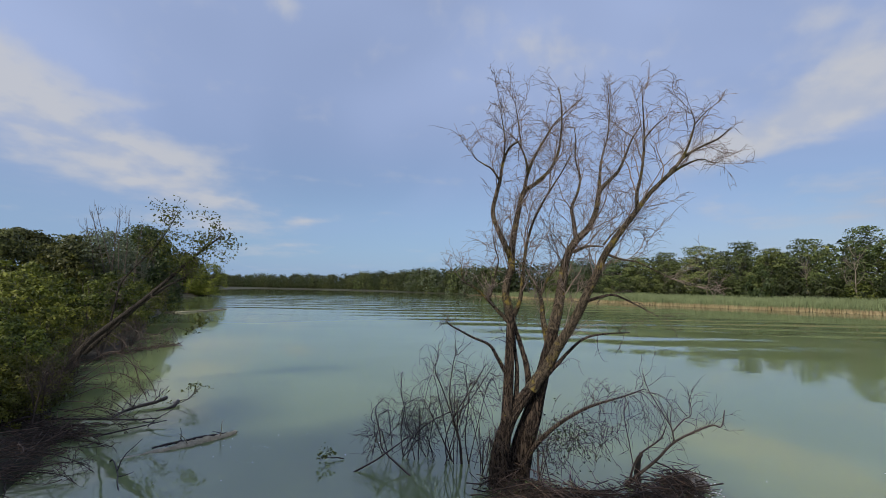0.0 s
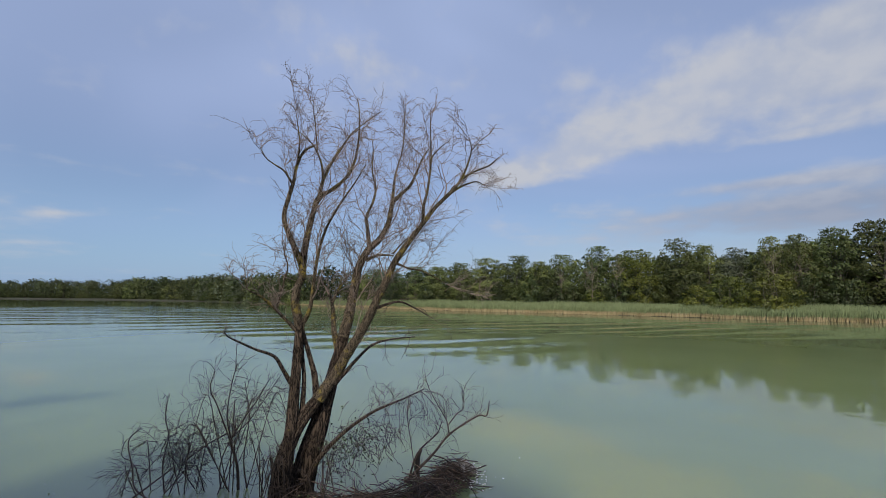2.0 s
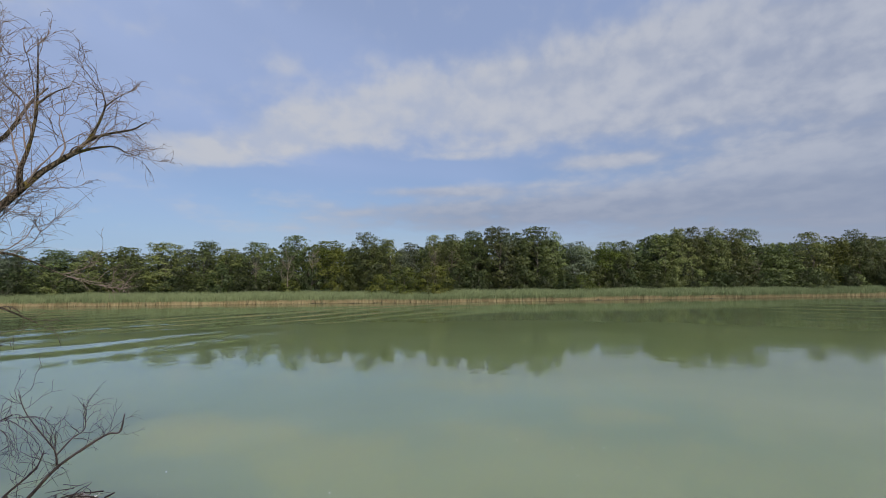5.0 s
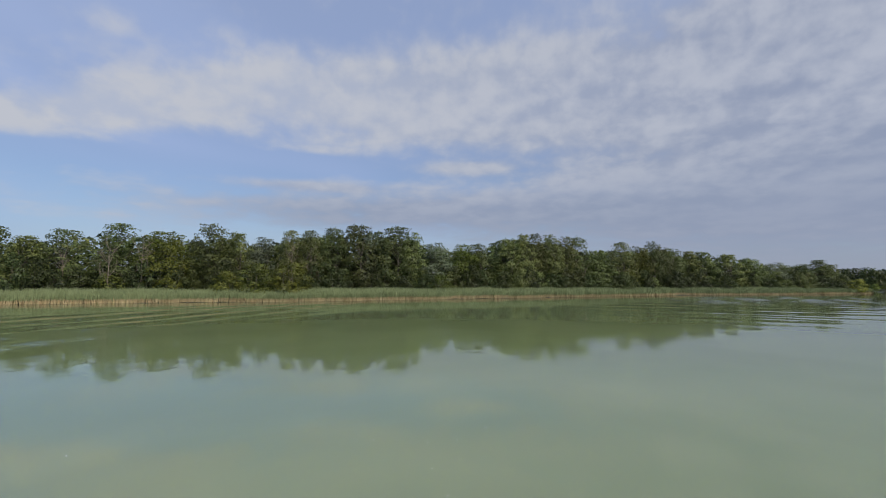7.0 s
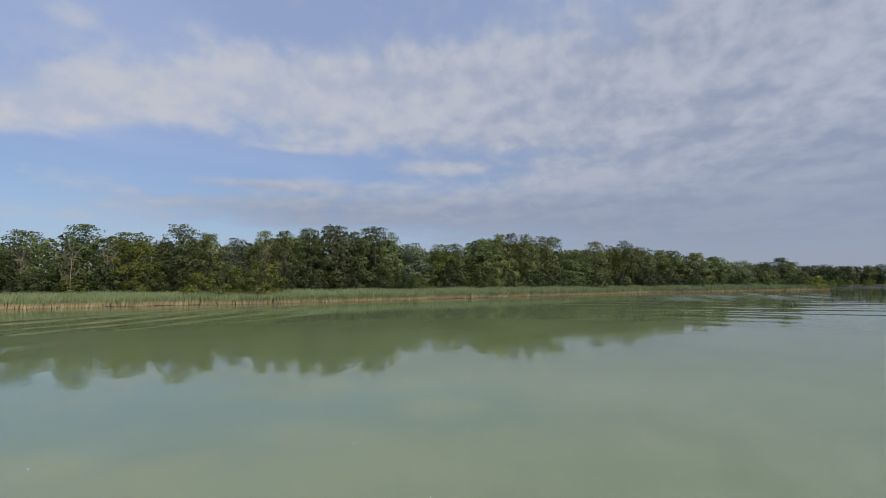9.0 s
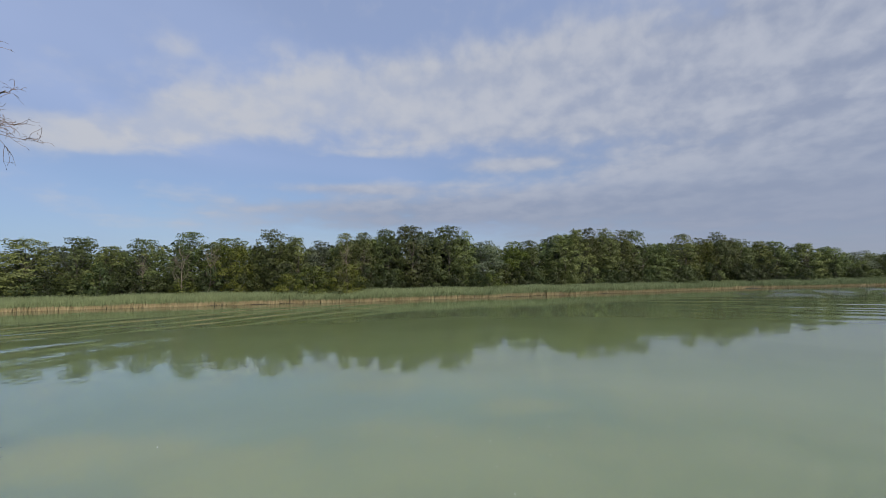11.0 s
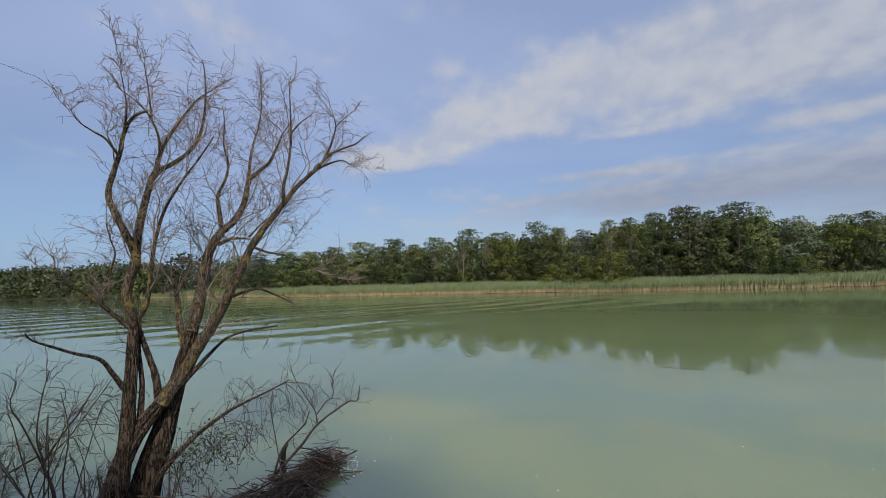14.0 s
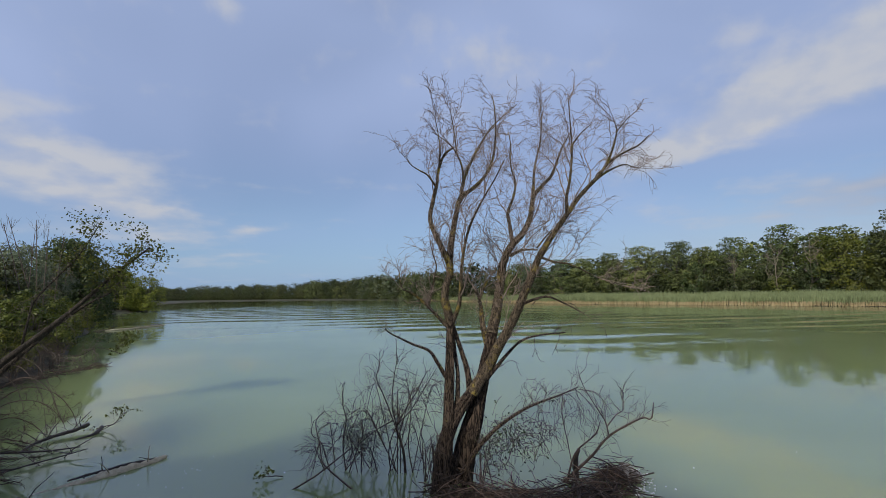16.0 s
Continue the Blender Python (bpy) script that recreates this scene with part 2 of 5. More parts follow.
def stick_material(name, a, b):
    m, add, calc, span, blend = material(name)
    co = add("ShaderNodeTexCoord").outputs["Object"]
    n = add("ShaderNodeTexNoise", (0, co), Scale=14.0, Detail=5.0, Roughness=0.65).outputs[0]
    rnd = calc("FRACT", calc("ADD", add("ShaderNodeObjectInfo").outputs["Random"], add("ShaderNodeNewGeometry").outputs["Random Per Island"]))
    mix = calc("ADD", calc("MULTIPLY", span(n, 0.3, 0.7), 0.3), calc("MULTIPLY", calc("POWER", rnd, 2.5), 0.8))
    bump = add("ShaderNodeBump", ("Height", n), Strength=0.5, Distance=0.01)
    p = add("ShaderNodeBsdfPrincipled", ("Base Color", blend(mix, a, b)), ("Normal", bump.outputs[0]), Roughness=0.8)
    finish(add, p.outputs[0])
    return m


WATER_A, WATER_B = (0.170, 0.216, 0.095, 1), (0.188, 0.236, 0.110, 1)
WATER, SOIL = water_material(), ground_material()
WILLOW_BARK = bark_material("willow_bark", (0.010, 0.007, 0.005, 1), (0.104, 0.076, 0.056, 1), (0.26, 0.21, 0.05, 1), 0.0)
LIMB_BARK = bark_material("limb_bark", (0.024, 0.018, 0.012, 1), (0.165, 0.128, 0.088, 1), (0.31, 0.24, 0.05, 1), 0.36, 1.5)
TWIG_BARK = plain_material("twig_bark", (0.12, 0.087, 0.073, 1), (0.35, 0.272, 0.228, 1), 6.0)
LEAN_BARK = bark_material("leaning_bark", (0.02, 0.017, 0.014, 1), (0.085, 0.071, 0.058, 1), None, 0, 1.3)
LEAN_TWIG = plain_material("leaning_twig", (0.05, 0.04, 0.033, 1), (0.16, 0.13, 0.105, 1), 6.0)
WET_TWIG = plain_material("drowned_twig", (0.026, 0.020, 0.017, 1), (0.115, 0.088, 0.070, 1), 6.0)
WOOD_BARK = bark_material("forest_bark", (0.05, 0.045, 0.035, 1), (0.16, 0.14, 0.11, 1), None, 0, 0.4)
PALE_BARK = plain_material("pale_dead_wood", (0.15, 0.118, 0.09, 1), (0.30, 0.25, 0.19, 1), 2.0)
LEAF_FOREST = leaf_material("forest_leaf", (0.042, 0.058, 0.017, 1), (0.195, 0.226, 0.068, 1))
LEAF_BRIGHT = leaf_material("bright_leaf", (0.054, 0.075, 0.012, 1), (0.215, 0.25, 0.039, 1))
LEAF_SILVER = leaf_material("silver_leaf", (0.055, 0.075, 0.04, 1), (0.19, 0.21, 0.125, 1))
LEAF_SHRUB = leaf_material("shrub_leaf", (0.036, 0.052, 0.009, 1), (0.25, 0.275, 0.044, 1), 0.33)
LEAF_BACK = leaf_material("bank_tree_leaf", (0.035, 0.052, 0.014, 1), (0.175, 0.20, 0.058, 1))
# dark trees' own green, and painted shade on shrubs under the far wood
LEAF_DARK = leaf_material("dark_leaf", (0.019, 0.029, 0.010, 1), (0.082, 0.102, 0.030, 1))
REED_GREEN = plain_material("reed_leaf", (0.112, 0.145, 0.062, 1), (0.26, 0.30, 0.15, 1), 0.6)
REED_TAN = plain_material("reed_stalk", (0.25, 0.18, 0.095, 1), (0.47, 0.37, 0.22, 1), 0.6)
STICK = stick_material("driftwood_stick", (0.014, 0.010, 0.008, 1), (0.17, 0.112, 0.08, 1))
LOG_PALE = plain_material("weathered_log", (0.15, 0.13, 0.092, 1), (0.47, 0.42, 0.31, 1), 11.0)
LOG_DARK = plain_material("wet_log", (0.018, 0.015, 0.013, 1), (0.06, 0.05, 0.045, 1), 7.0, 0.5)
SCUM = plain_material("dried_scum", (0.10, 0.09, 0.08, 1), (0.33, 0.31, 0.285, 1), 22.0)
FOAM = plain_material("foam", (0.5, 0.48, 0.42, 1), (0.8, 0.78, 0.74, 1), 20.0)


# ---- geometry helpers ----
class Build:
    """Gathers faces of four corners, or of three, into one mesh."""

    def __init__(self, corners=4):
        self.v, self.f, self.n, self.corners, self.soft = [], [], 0, corners, []

    def add(self, verts, faces, normals=None):
        verts = np.asarray(verts, float).reshape(-1, 3)
        self.v.append(verts)
        if normals is not None:
            self.soft.append(normals)
        self.f.append(np.asarray(faces, int).reshape(-1, self.corners) + self.n)
        self.n += len(verts)

    def mesh(self, name, mat, smooth=True):
        me = bpy.data.meshes.new(name)
        v, f = np.concatenate(self.v), np.concatenate(self.f)
        me.vertices.add(len(v))
        me.vertices.foreach_set("co", v.astype(np.float32).ravel())
        me.loops.add(f.size)
        me.loops.foreach_set("vertex_index", f.astype(np.int32).ravel())
        me.polygons.add(len(f))
        me.polygons.foreach_set("loop_start", np.arange(0, f.size, self.corners, dtype=np.int32))
        me.polygons.foreach_set("use_smooth", np.full(len(f), smooth))
        me.materials.append(mat)
        me.update(calc_edges=True)
        if self.soft:
            me.normals_split_custom_set_from_vertices(np.concatenate(self.soft).tolist())
        return me


def part(name, build, mat, parent=None, label="", smooth=True):
    ob = new(name, build.mesh(name, mat, smooth))
    ob.parent = parent
    return tagged(ob, label)


def unit(v):
    return v / np.maximum(np.linalg.norm(v, axis=-1, keepdims=True), 1e-9)


def smooth_line(points, steps=4):
    """A curve through the points."""
    p = np.asarray(points, float)
    p = np.vstack([2 * p[0] - p[1], p, 2 * p[-1] - p[-2]])
    out = []
    for i in range(1, len(p) - 2):
        a, b, c, d = p[i - 1 : i + 3]
        for s in np.linspace(0, 1, steps, endpoint=False):
            out.append(0.5 * (2 * b + (c - a) * s + (2 * a - 5 * b + 4 * c - d) * s**2 + (3 * b - a - 3 * c + d) * s**3))
    out.append(p[-2])
    return np.array(out)


def tube(build, line, r0, r1, sides=6, rng=None, lumpy=0.0, power=1.0, bulge=0.0):
    """A tapered round limb along a line, closed to a point at its thin end."""
    line = np.asarray(line, float)
    n = len(line)
    tan = unit(np.gradient(line, axis=0))
    ref = np.array([0.31, 0.95, 0.11]) if abs(tan[0] @ (0.31, 0.95, 0.11)) < 0.9 else np.array([1.0, 0.1, 0.0])
    side = unit(np.cross(tan, ref))
    up = np.cross(side, tan)
    r = r0 + (r1 - r0) * np.linspace(0, 1, n) ** power + bulge * np.sin(np.pi * np.linspace(0, 1, n))
    ang = np.arange(sides) * 2 * np.pi / sides
    rr = r[:, None] * np.ones(sides)
    if rng is not None and lumpy:
        wave = rng.uniform(-1, 1, (n + 8, sides))
        if sides > 12:
            wave = 2.2 * sum(wave[k : k + n] for k in range(8)) / 8
            slip = np.cumsum(rng.normal(0, 0.5, (n, 3)), axis=0)      # furrows that wander and fork down the bark
            furrow = sum(np.sin(ang * m + slip[:, q : q + 1] + 1.5 * np.sin(ang * 2 + q)) for q, m in enumerate((13, 21, 9)))
            rr = rr + (0.007 + 0.035 * r[:, None]) * np.clip(furrow, -1.2, 0.9)
        rr = rr * (1 + lumpy * wave[:n])
    ring = line[:, None] + rr[..., None] * (np.cos(ang)[:, None] * side[:, None] + np.sin(ang)[:, None] * up[:, None])
    verts = np.concatenate([ring.reshape(-1, 3), line[-1:] + tan[-1:] * r1])
    i, j = np.meshgrid(np.arange(n - 1), np.arange(sides), indexing="ij")
    k = (j + 1) % sides
    quads = np.stack([i * sides + j, i * sides + k, (i + 1) * sides + k, (i + 1) * sides + j], -1).reshape(-1, 4)
    last, tip = (n - 1) * sides, n * sides
    caps = [[last + a, last + (a + 1) % sides, last + (a + 2) % sides, tip] for a in range(0, sides - 1, 2)]
    build.add(verts, np.concatenate([quads, np.array(caps)]))


def leaves(build, centre, out, length, width, rng, far=False, soft=0.0):
    """Diamond leaf blades (three-cornered far off) at the centres, facing outwards but turned at random. soft: how far
    their shading follows the round of the clump."""
    n = len(centre)
    face = unit(out + 0.85 * unit(rng.normal(size=(n, 3))) + (0, 0, 0.12))
    axis = unit(np.cross(face, rng.normal(size=(n, 3))))
    side = np.cross(face, axis)
    l = length * rng.uniform(0.6, 1.25, (n, 1))
    w = width * rng.uniform(0.6, 1.25, (n, 1))
    bend = face * w * -0.3
    shade = unit(face * (1 - soft) + out * soft)
    if far:
        verts = np.stack([centre - axis * l / 2, centre + axis * l * 0.35 - side * w * 0.6, centre + side * w * 0.6 + axis * l * 0.2 + bend], 1)
    else:
        verts = np.stack([centre - axis * l / 2, centre - side * w / 2 + bend, centre + axis * l / 2, centre + side * w / 2 + bend], 1)
    turned = np.einsum("ij,ij->i", np.cross(verts[:, 1] - verts[:, 0], verts[:, -1] - verts[:, 0]), face) < 0
    verts[turned] = verts[turned][:, ::-1]
    k = verts.shape[1]
    build.add(verts.reshape(-1, 3), np.arange(k * n).reshape(n, k), np.repeat(shade, k, axis=0) if soft else None)


def wander(start, way, length, rng, steps=6, wild=0.25, rise=0.0, droop=0.0):
    """A twig's line: it starts along way, wavers, rises and droops."""
    pts, d = [np.asarray(start, float)], unit(np.asarray(way, float))
    for s in range(steps):
        d = unit(d + rng.normal(size=3) * wild + (0, 0, rise - droop * (s / steps)))
        pts.append(pts[-1] + d * length / steps)
    return np.array(pts)


def thing(name, label, category, group="", kind=""):
    return tagged(new(name), label, category, group, kind)


USED = set()


def place(ob, x, y, z, turn=0.0, size=1.0, tall=1.0, lean=0.0):
    """Puts the built thing at its first place, and a copy at each further one."""
    m = Matrix.LocRotScale((x, y, z), Euler((lean, 0, turn)), (size, size, size * tall))
    if ob.name in USED:
        return copy_thing(ob, m @ Matrix.Diagonal((*(1 / v for v in ob.scale), 1)))
    USED.add(ob.name)
    ob.matrix_basis = m
    return ob


def leafy(name, label, category, group, height, base, spread, blobs, size, count, leaf, mat, seed, bark=None, trunk=0.0, stems=1, shape=1.0, up=0.25, limbs=1, soft=0.45, squat=0.85):
    """A tree or shrub at the origin: tapered stems, limbs to the clumps, and a crown of leaves in uneven clumps with gaps."""
    rng = np.random.default_rng(seed)
    ob = thing(name, label, category, group)
    wood, crown = Build(), Build(3 if leaf[0] > 0.3 else 4)
    trunk = trunk or height * 0.014
    feet = [np.array([*(rng.normal(size=2) * spread * 0.12 * (stems > 1)), 0.0]) for _ in range(stems)]
    tops = []
    for f in feet:
        top = f + (*(rng.normal(size=2) * spread * 0.18), height * rng.uniform(0.72, 0.85))
        line = smooth_line([f - (0, 0, 0.4), f + (top - f) * 0.35 + rng.normal(size=3) * 0.02 * height, f + (top - f) * 0.7 + rng.normal(size=3) * 0.025 * height, top])
        tube(wood, line, trunk, trunk * 0.25, 6)
        tops.append(line)
    clumps = []
    for b in range(blobs):
        u = (b + rng.uniform(0.2, 0.8)) / blobs
        zc = height * (base + (0.95 - base) * u)
        wide = spread * (math.sin(math.pi * min(1.0, 0.2 + 0.74 * u)) ** 0.75) * shape
        a = b * 2.4 + rng.uniform(-0.6, 0.6)
        small = rng.random() < 0.3                       # sprays that stand out of the crown
        rad = wide * (rng.uniform(0.75, 1.0) if small else rng.uniform(0.35, 0.85))
        c = np.array([rad * math.cos(a), rad * math.sin(a), zc])
        r = size * (rng.uniform(0.4, 0.65) if small else rng.uniform(0.75, 1.35)) * (1.15 - 0.4 * u)
        c[2] = min(c[2], height - r * 0.75)
        stem = tops[b % stems]
        foot = stem[min(len(stem) - 2, max(1, int(len(stem) * (zc / height) * 0.72)))]
        if b % limbs == 0:
            limb = smooth_line([foot, foot + (c - foot) * 0.5 + (0, 0, -0.03 * height), c], 2)
            tube(wood, limb, trunk * 0.42, trunk * 0.08, 3)
        n = max(8, int(count / blobs * (r / size) ** 2))
        d = unit(rng.normal(size=(n, 3)) + (0, 0, up))
        lump = 1 + 0.25 * np.sin(d[:, 0] * 5 + b) * np.sin(d[:, 1] * 6 - b) + 0.18 * np.sin(d[:, 2] * 8 + 2 * b)
        dist = r * lump * rng.uniform(0.3, 1.0, n) ** 0.4 * (1 + 0.12 * (rng.random(n) < 0.1))
        pos = c + d * dist[:, None] * (1.15, 1.15, squat)
        clumps.append((pos, c))
    top = max(float(np.sort(p[:, 2])[-4]) for p, _ in clumps)
    for pos, c in clumps:
        pos = pos * (1, 1, height / top)
        keep = pos[:, 2] > 0.05
        pos = pos[keep]
        out = unit(unit(pos - c) + 0.6 * unit(pos - (0, 0, height * 0.45)))
        leaves(crown, pos, out, leaf[0], leaf[1], rng, crown.corners == 3, soft)
    part("trunk", wood, bark or WOOD_BARK, ob)
    part("crown", crown, mat, ob)
    return ob


def bare(name, label, category, height, r0, seed, mat, spread=0.5, branches=16):
    """A dead tree or bush without leaves at the origin."""
    rng = np.random.default_rng(seed)
    ob = thing(name, label, category)
    stem, twigs = Build(), Build()
    line = wander((0, 0, -0.3), (0.05, 0, 1), height * 0.75, rng, 9, 0.10, 0.05)
    tube(stem, smooth_line(line, 3), r0, r0 * 0.12, 7)
    for b in range(branches):
        i = rng.integers(3, len(line) - 1)
        a = rng.uniform(0, 2 * np.pi)
        l = height * spread * rng.uniform(0.5, 1.0) * (1.2 - i / len(line))
        sub = wander(line[i], (math.cos(a), math.sin(a), rng.uniform(0.5, 1.3)), l, rng, 6, 0.16, 0.1)
        tube(twigs, sub, r0 * 0.4, r0 * 0.1, 5)
        for _ in range(4):
            j = rng.integers(2, len(sub))
            tube(twigs, wander(sub[j], rng.normal(size=3) + (0, 0, 0.7), l * 0.45, rng, 4, 0.2), r0 * 0.16, r0 * 0.05, 3)
    part("trunk", stem, mat, ob)
    tagged(part("branchwork", twigs, mat, ob), kind="stuff")
    return ob


# ---- ground and water ----
LAKE = [(-8.4, 4.2), (-6, 2.6), (0, 2.2), (6, -2), (20, -14), (60, -45), (150, -95), (300, -160), (440, -190), (440, -95), (330, -58),
        (225, -56), (190, -25), (163, 6), (130, 27), (97, 47), (80, 59), (64, 68), (40, 92), (25, 105), (10, 114), (-20, 150), (-57, 205),
        (-110, 250), (-175, 287), (-245, 292), (-242, 262), (-176, 172), (-130, 126), (-99, 98), (-94, 90), (-92.5, 84), (-88, 75.5), (-45.5, 37.5), (-35, 27.4), (-25.2, 19.4),
        (-21, 15), (-18.8, 11.8), (-14.6, 8.7), (-11.5, 6.7), (-9.6, 5.6)]
SHORE = np.array(LAKE, float)


def inland(xy):
    """Metres from the water's edge, below nought on the lake."""
    xy = np.asarray(xy, float).reshape(-1, 2)
    a, b = SHORE, np.roll(SHORE, -1, axis=0)
    ab, ap = b - a, xy[:, None] - a
    s = np.clip((ap * ab).sum(-1) / (ab * ab).sum(-1), 0, 1)
    dist = np.linalg.norm(ap - s[..., None] * ab, axis=-1).min(1)
    x, y = xy[:, :1], xy[:, 1:]
    cross = ((a[:, 1] > y) != (b[:, 1] > y)) & (x < (b[:, 0] - a[:, 0]) * (y - a[:, 1]) / np.where(b[:, 1] == a[:, 1], 1e-9, b[:, 1] - a[:, 1]) + a[:, 0])
    return np.where(cross.sum(1) % 2 == 1, -dist, dist)


def height_at(xy):
    xy = np.asarray(xy, float).reshape(-1, 2)
    d = inland(xy)
    h = np.where(d < 0, np.maximum(-1.6, 0.35 * d), np.minimum(0.75, 0.22 * d) + 0.02)
    return h + 1.15 * np.exp(-(xy[:, 0] ** 2 + (xy[:, 1] + 0.8) ** 2) / 7.0) * (d > -1)


def make_ground():
    build = Build()
    radii = np.concatenate([[0.01], np.geomspace(0.6, 1900, 110)])
    ang = np.linspace(0, 2 * np.pi, 241)[:-1]
    r, a = np.meshgrid(radii, ang, indexing="ij")
    xy = np.stack([r * np.cos(a), r * np.sin(a)], -1).reshape(-1, 2)
    build.add(np.column_stack([xy, height_at(xy)]), [])
    i, j = np.meshgrid(np.arange(len(radii) - 1), np.arange(240), indexing="ij")
    k = (j + 1) % 240
    build.f.append(np.stack([i * 240 + j, (i + 1) * 240 + j, (i + 1) * 240 + k, i * 240 + k], -1).reshape(-1, 4))
    tagged(part("ground", build, SOIL), "dark earth banks and bed round the lake", "ground", kind="structure")
    sheet = Build()
    ring = np.array([0.01, 30, 200, 900])
    r, a = np.meshgrid(ring, ang, indexing="ij")
    sheet.add(np.stack([r * np.cos(a), r * np.sin(a), 0 * a], -1).reshape(-1, 3), [])
    i, j = np.meshgrid(np.arange(len(ring) - 1), np.arange(240), indexing="ij")
    k = (j + 1) % 240
    sheet.f.append(np.stack([i * 240 + j, (i + 1) * 240 + j, (i + 1) * 240 + k, i * 240 + k], -1).reshape(-1, 4))
    tagged(part("water", sheet, WATER, smooth=False), "calm turbid green lake water with faint ripples", "water", kind="structure")


make_ground()


def on_ground(x, y):
    return float(height_at([(x, y)])[0])


# ---- reed belt along the far bank ----
def make_reeds():
    rng = np.random.default_rng(11)
    first = LAKE.index((225, -56))
    bank = np.array(LAKE[first : first + 12], float)
    seg = np.linalg.norm(np.diff(bank, axis=0), axis=1)
    along = np.concatenate([[0], np.cumsum(seg)])
    n = 84000
    s = rng.uniform(0, along[-1], n)
    x, y = np.interp(s, along, bank[:, 0]), np.interp(s, along, bank[:, 1])
    i = np.clip(np.searchsorted(along, s) - 1, 0, len(seg) - 1)
    t = np.diff(bank, axis=0)[i] / seg[i][:, None]
    normal = np.column_stack([t[:, 1], -t[:, 0]])
    wavy = 1.0 * np.sin(s * 0.09) + 0.7 * np.sin(s * 0.23 + 1) + 0.35 * np.sin(s * 0.9)
    depth = rng.uniform(0, 1, n) ** 1.7 * 8.0 - 0.1 + wavy * 0.4
    side = np.where(inland(np.column_stack([x, y]) + normal * 3.0) > 0, 1.0, -1.0)
    xy = np.column_stack([x, y]) + normal * (side * depth)[:, None]
    clump = 0.5 + 0.5 * np.sin(s * 0.35 + 3 * np.sin(s * 0.045)) * np.sin(s * 0.13)
    tall = (1.85 + 0.35 * clump) * rng.uniform(0.8, 1.12, n) * np.where(s > 330, 0.75, 1.0)
    foot = np.column_stack([xy, np.maximum(height_at(xy), 0) - 0.1])
    lean = np.column_stack([rng.normal(0.12, 0.1, n), rng.normal(-0.05, 0.1, n), np.ones(n)])
    across = unit(np.column_stack([rng.normal(size=n), rng.normal(size=n), np.zeros(n)]))
    mid = foot + lean * (tall * 0.38)[:, None]
    top = foot + lean * tall[:, None] + across * (0.10 * tall * rng.uniform(-1, 1, n))[:, None]
    stalks, blades = Build(), Build(3)
    w = 0.032 * across
    front = depth < 1.5
    stalks.add(np.stack([foot - w, foot + w, mid + w, mid - w], 1)[front].reshape(-1, 3), np.arange(4 * front.sum()).reshape(-1, 4))
    for k in range(2):
        spin = unit(np.column_stack([rng.normal(size=n), rng.normal(size=n), np.zeros(n)]))
        a = foot + lean * (tall * (0.2 + 0.2 * k))[:, None]
        b = top + spin * (0.14 * tall * rng.uniform(0.2, 1, n))[:, None] - (0, 0, 0.22 * k)
        ww = np.cross(unit(b - a), spin) * 0.042 + spin * 0.018
        blades.add(np.stack([a - ww, b, a * 0.6 + b * 0.4 + ww], 1).reshape(-1, 3), np.arange(3 * n).reshape(n, 3))
    bed = thing("reed_bed", "belt of tall green reeds with tan stalks along the far bank", "reeds", kind="stuff")
    tagged(part("stalks", stalks, REED_TAN, bed, "tan reed stalks", False), kind="stuff")
    tagged(part("blades", blades, REED_GREEN, bed, "grey-green reed leaves", False), kind="stuff")


make_reeds()

# ---- woods on the far bank ----
WOOD = "trees of the far woods"
FOREST = [
    leafy("broadleaf_tree", "tall dark green broadleaf tree in the far wood", "tree", WOOD, 15, 0.05, 5.0, 58, 1.65, 9600, (0.36, 0.29), LEAF_FOREST, 1, up=0.95, limbs=2, soft=0.6, squat=0.68),
    leafy("broadleaf_tree", "tall dark green broadleaf tree in the far wood", "tree", WOOD, 15, 0.05, 5.2, 62, 1.65, 9800, (0.36, 0.29), LEAF_FOREST, 2, up=0.95, limbs=2, soft=0.6, squat=0.68),
    leafy("broadleaf_tree", "slim open-crowned green tree in the far wood", "tree", WOOD, 15, 0.08, 4.3, 48, 1.45, 7200, (0.34, 0.27), LEAF_FOREST, 3, up=0.95, limbs=2, soft=0.6, squat=0.68),
    leafy("broadleaf_tree", "fresh green broadleaf tree in the far wood", "tree", WOOD, 15, 0.04, 4.8, 54, 1.55, 8600, (0.36, 0.29), LEAF_BRIGHT, 4, up=0.95, limbs=2, soft=0.6, squat=0.68),
    leafy("poplar_tree", "silvery grey-green poplar in the far wood", "tree", WOOD, 15, 0.06, 4.6, 50, 1.5, 8200, (0.34, 0.27), LEAF_SILVER, 5, up=0.95, limbs=2, soft=0.6, squat=0.68),
]
BEHIND = [
    leafy("broadleaf_tree", "dark green broadleaf tree in the second rank of the far wood", "tree", WOOD, 15, 0.2, 5.0, 56, 1.4, 3600, (0.58, 0.46), LEAF_FOREST, 6, up=0.9, limbs=5, soft=0.6, squat=0.7),
    leafy("broadleaf_tree", "dark green broadleaf tree in the second rank of the far wood", "tree", WOOD, 15, 0.2, 5.2, 56, 1.4, 3600, (0.58, 0.46), LEAF_FOREST, 7, up=0.9, limbs=5, soft=0.6, squat=0.7),
    leafy("poplar_tree", "grey-green poplar in the second rank of the far wood", "tree", WOOD, 15, 0.2, 4.8, 56, 1.4, 3600, (0.58, 0.46), LEAF_SILVER, 9, up=0.9, limbs=5, soft=0.6, squat=0.7),
]
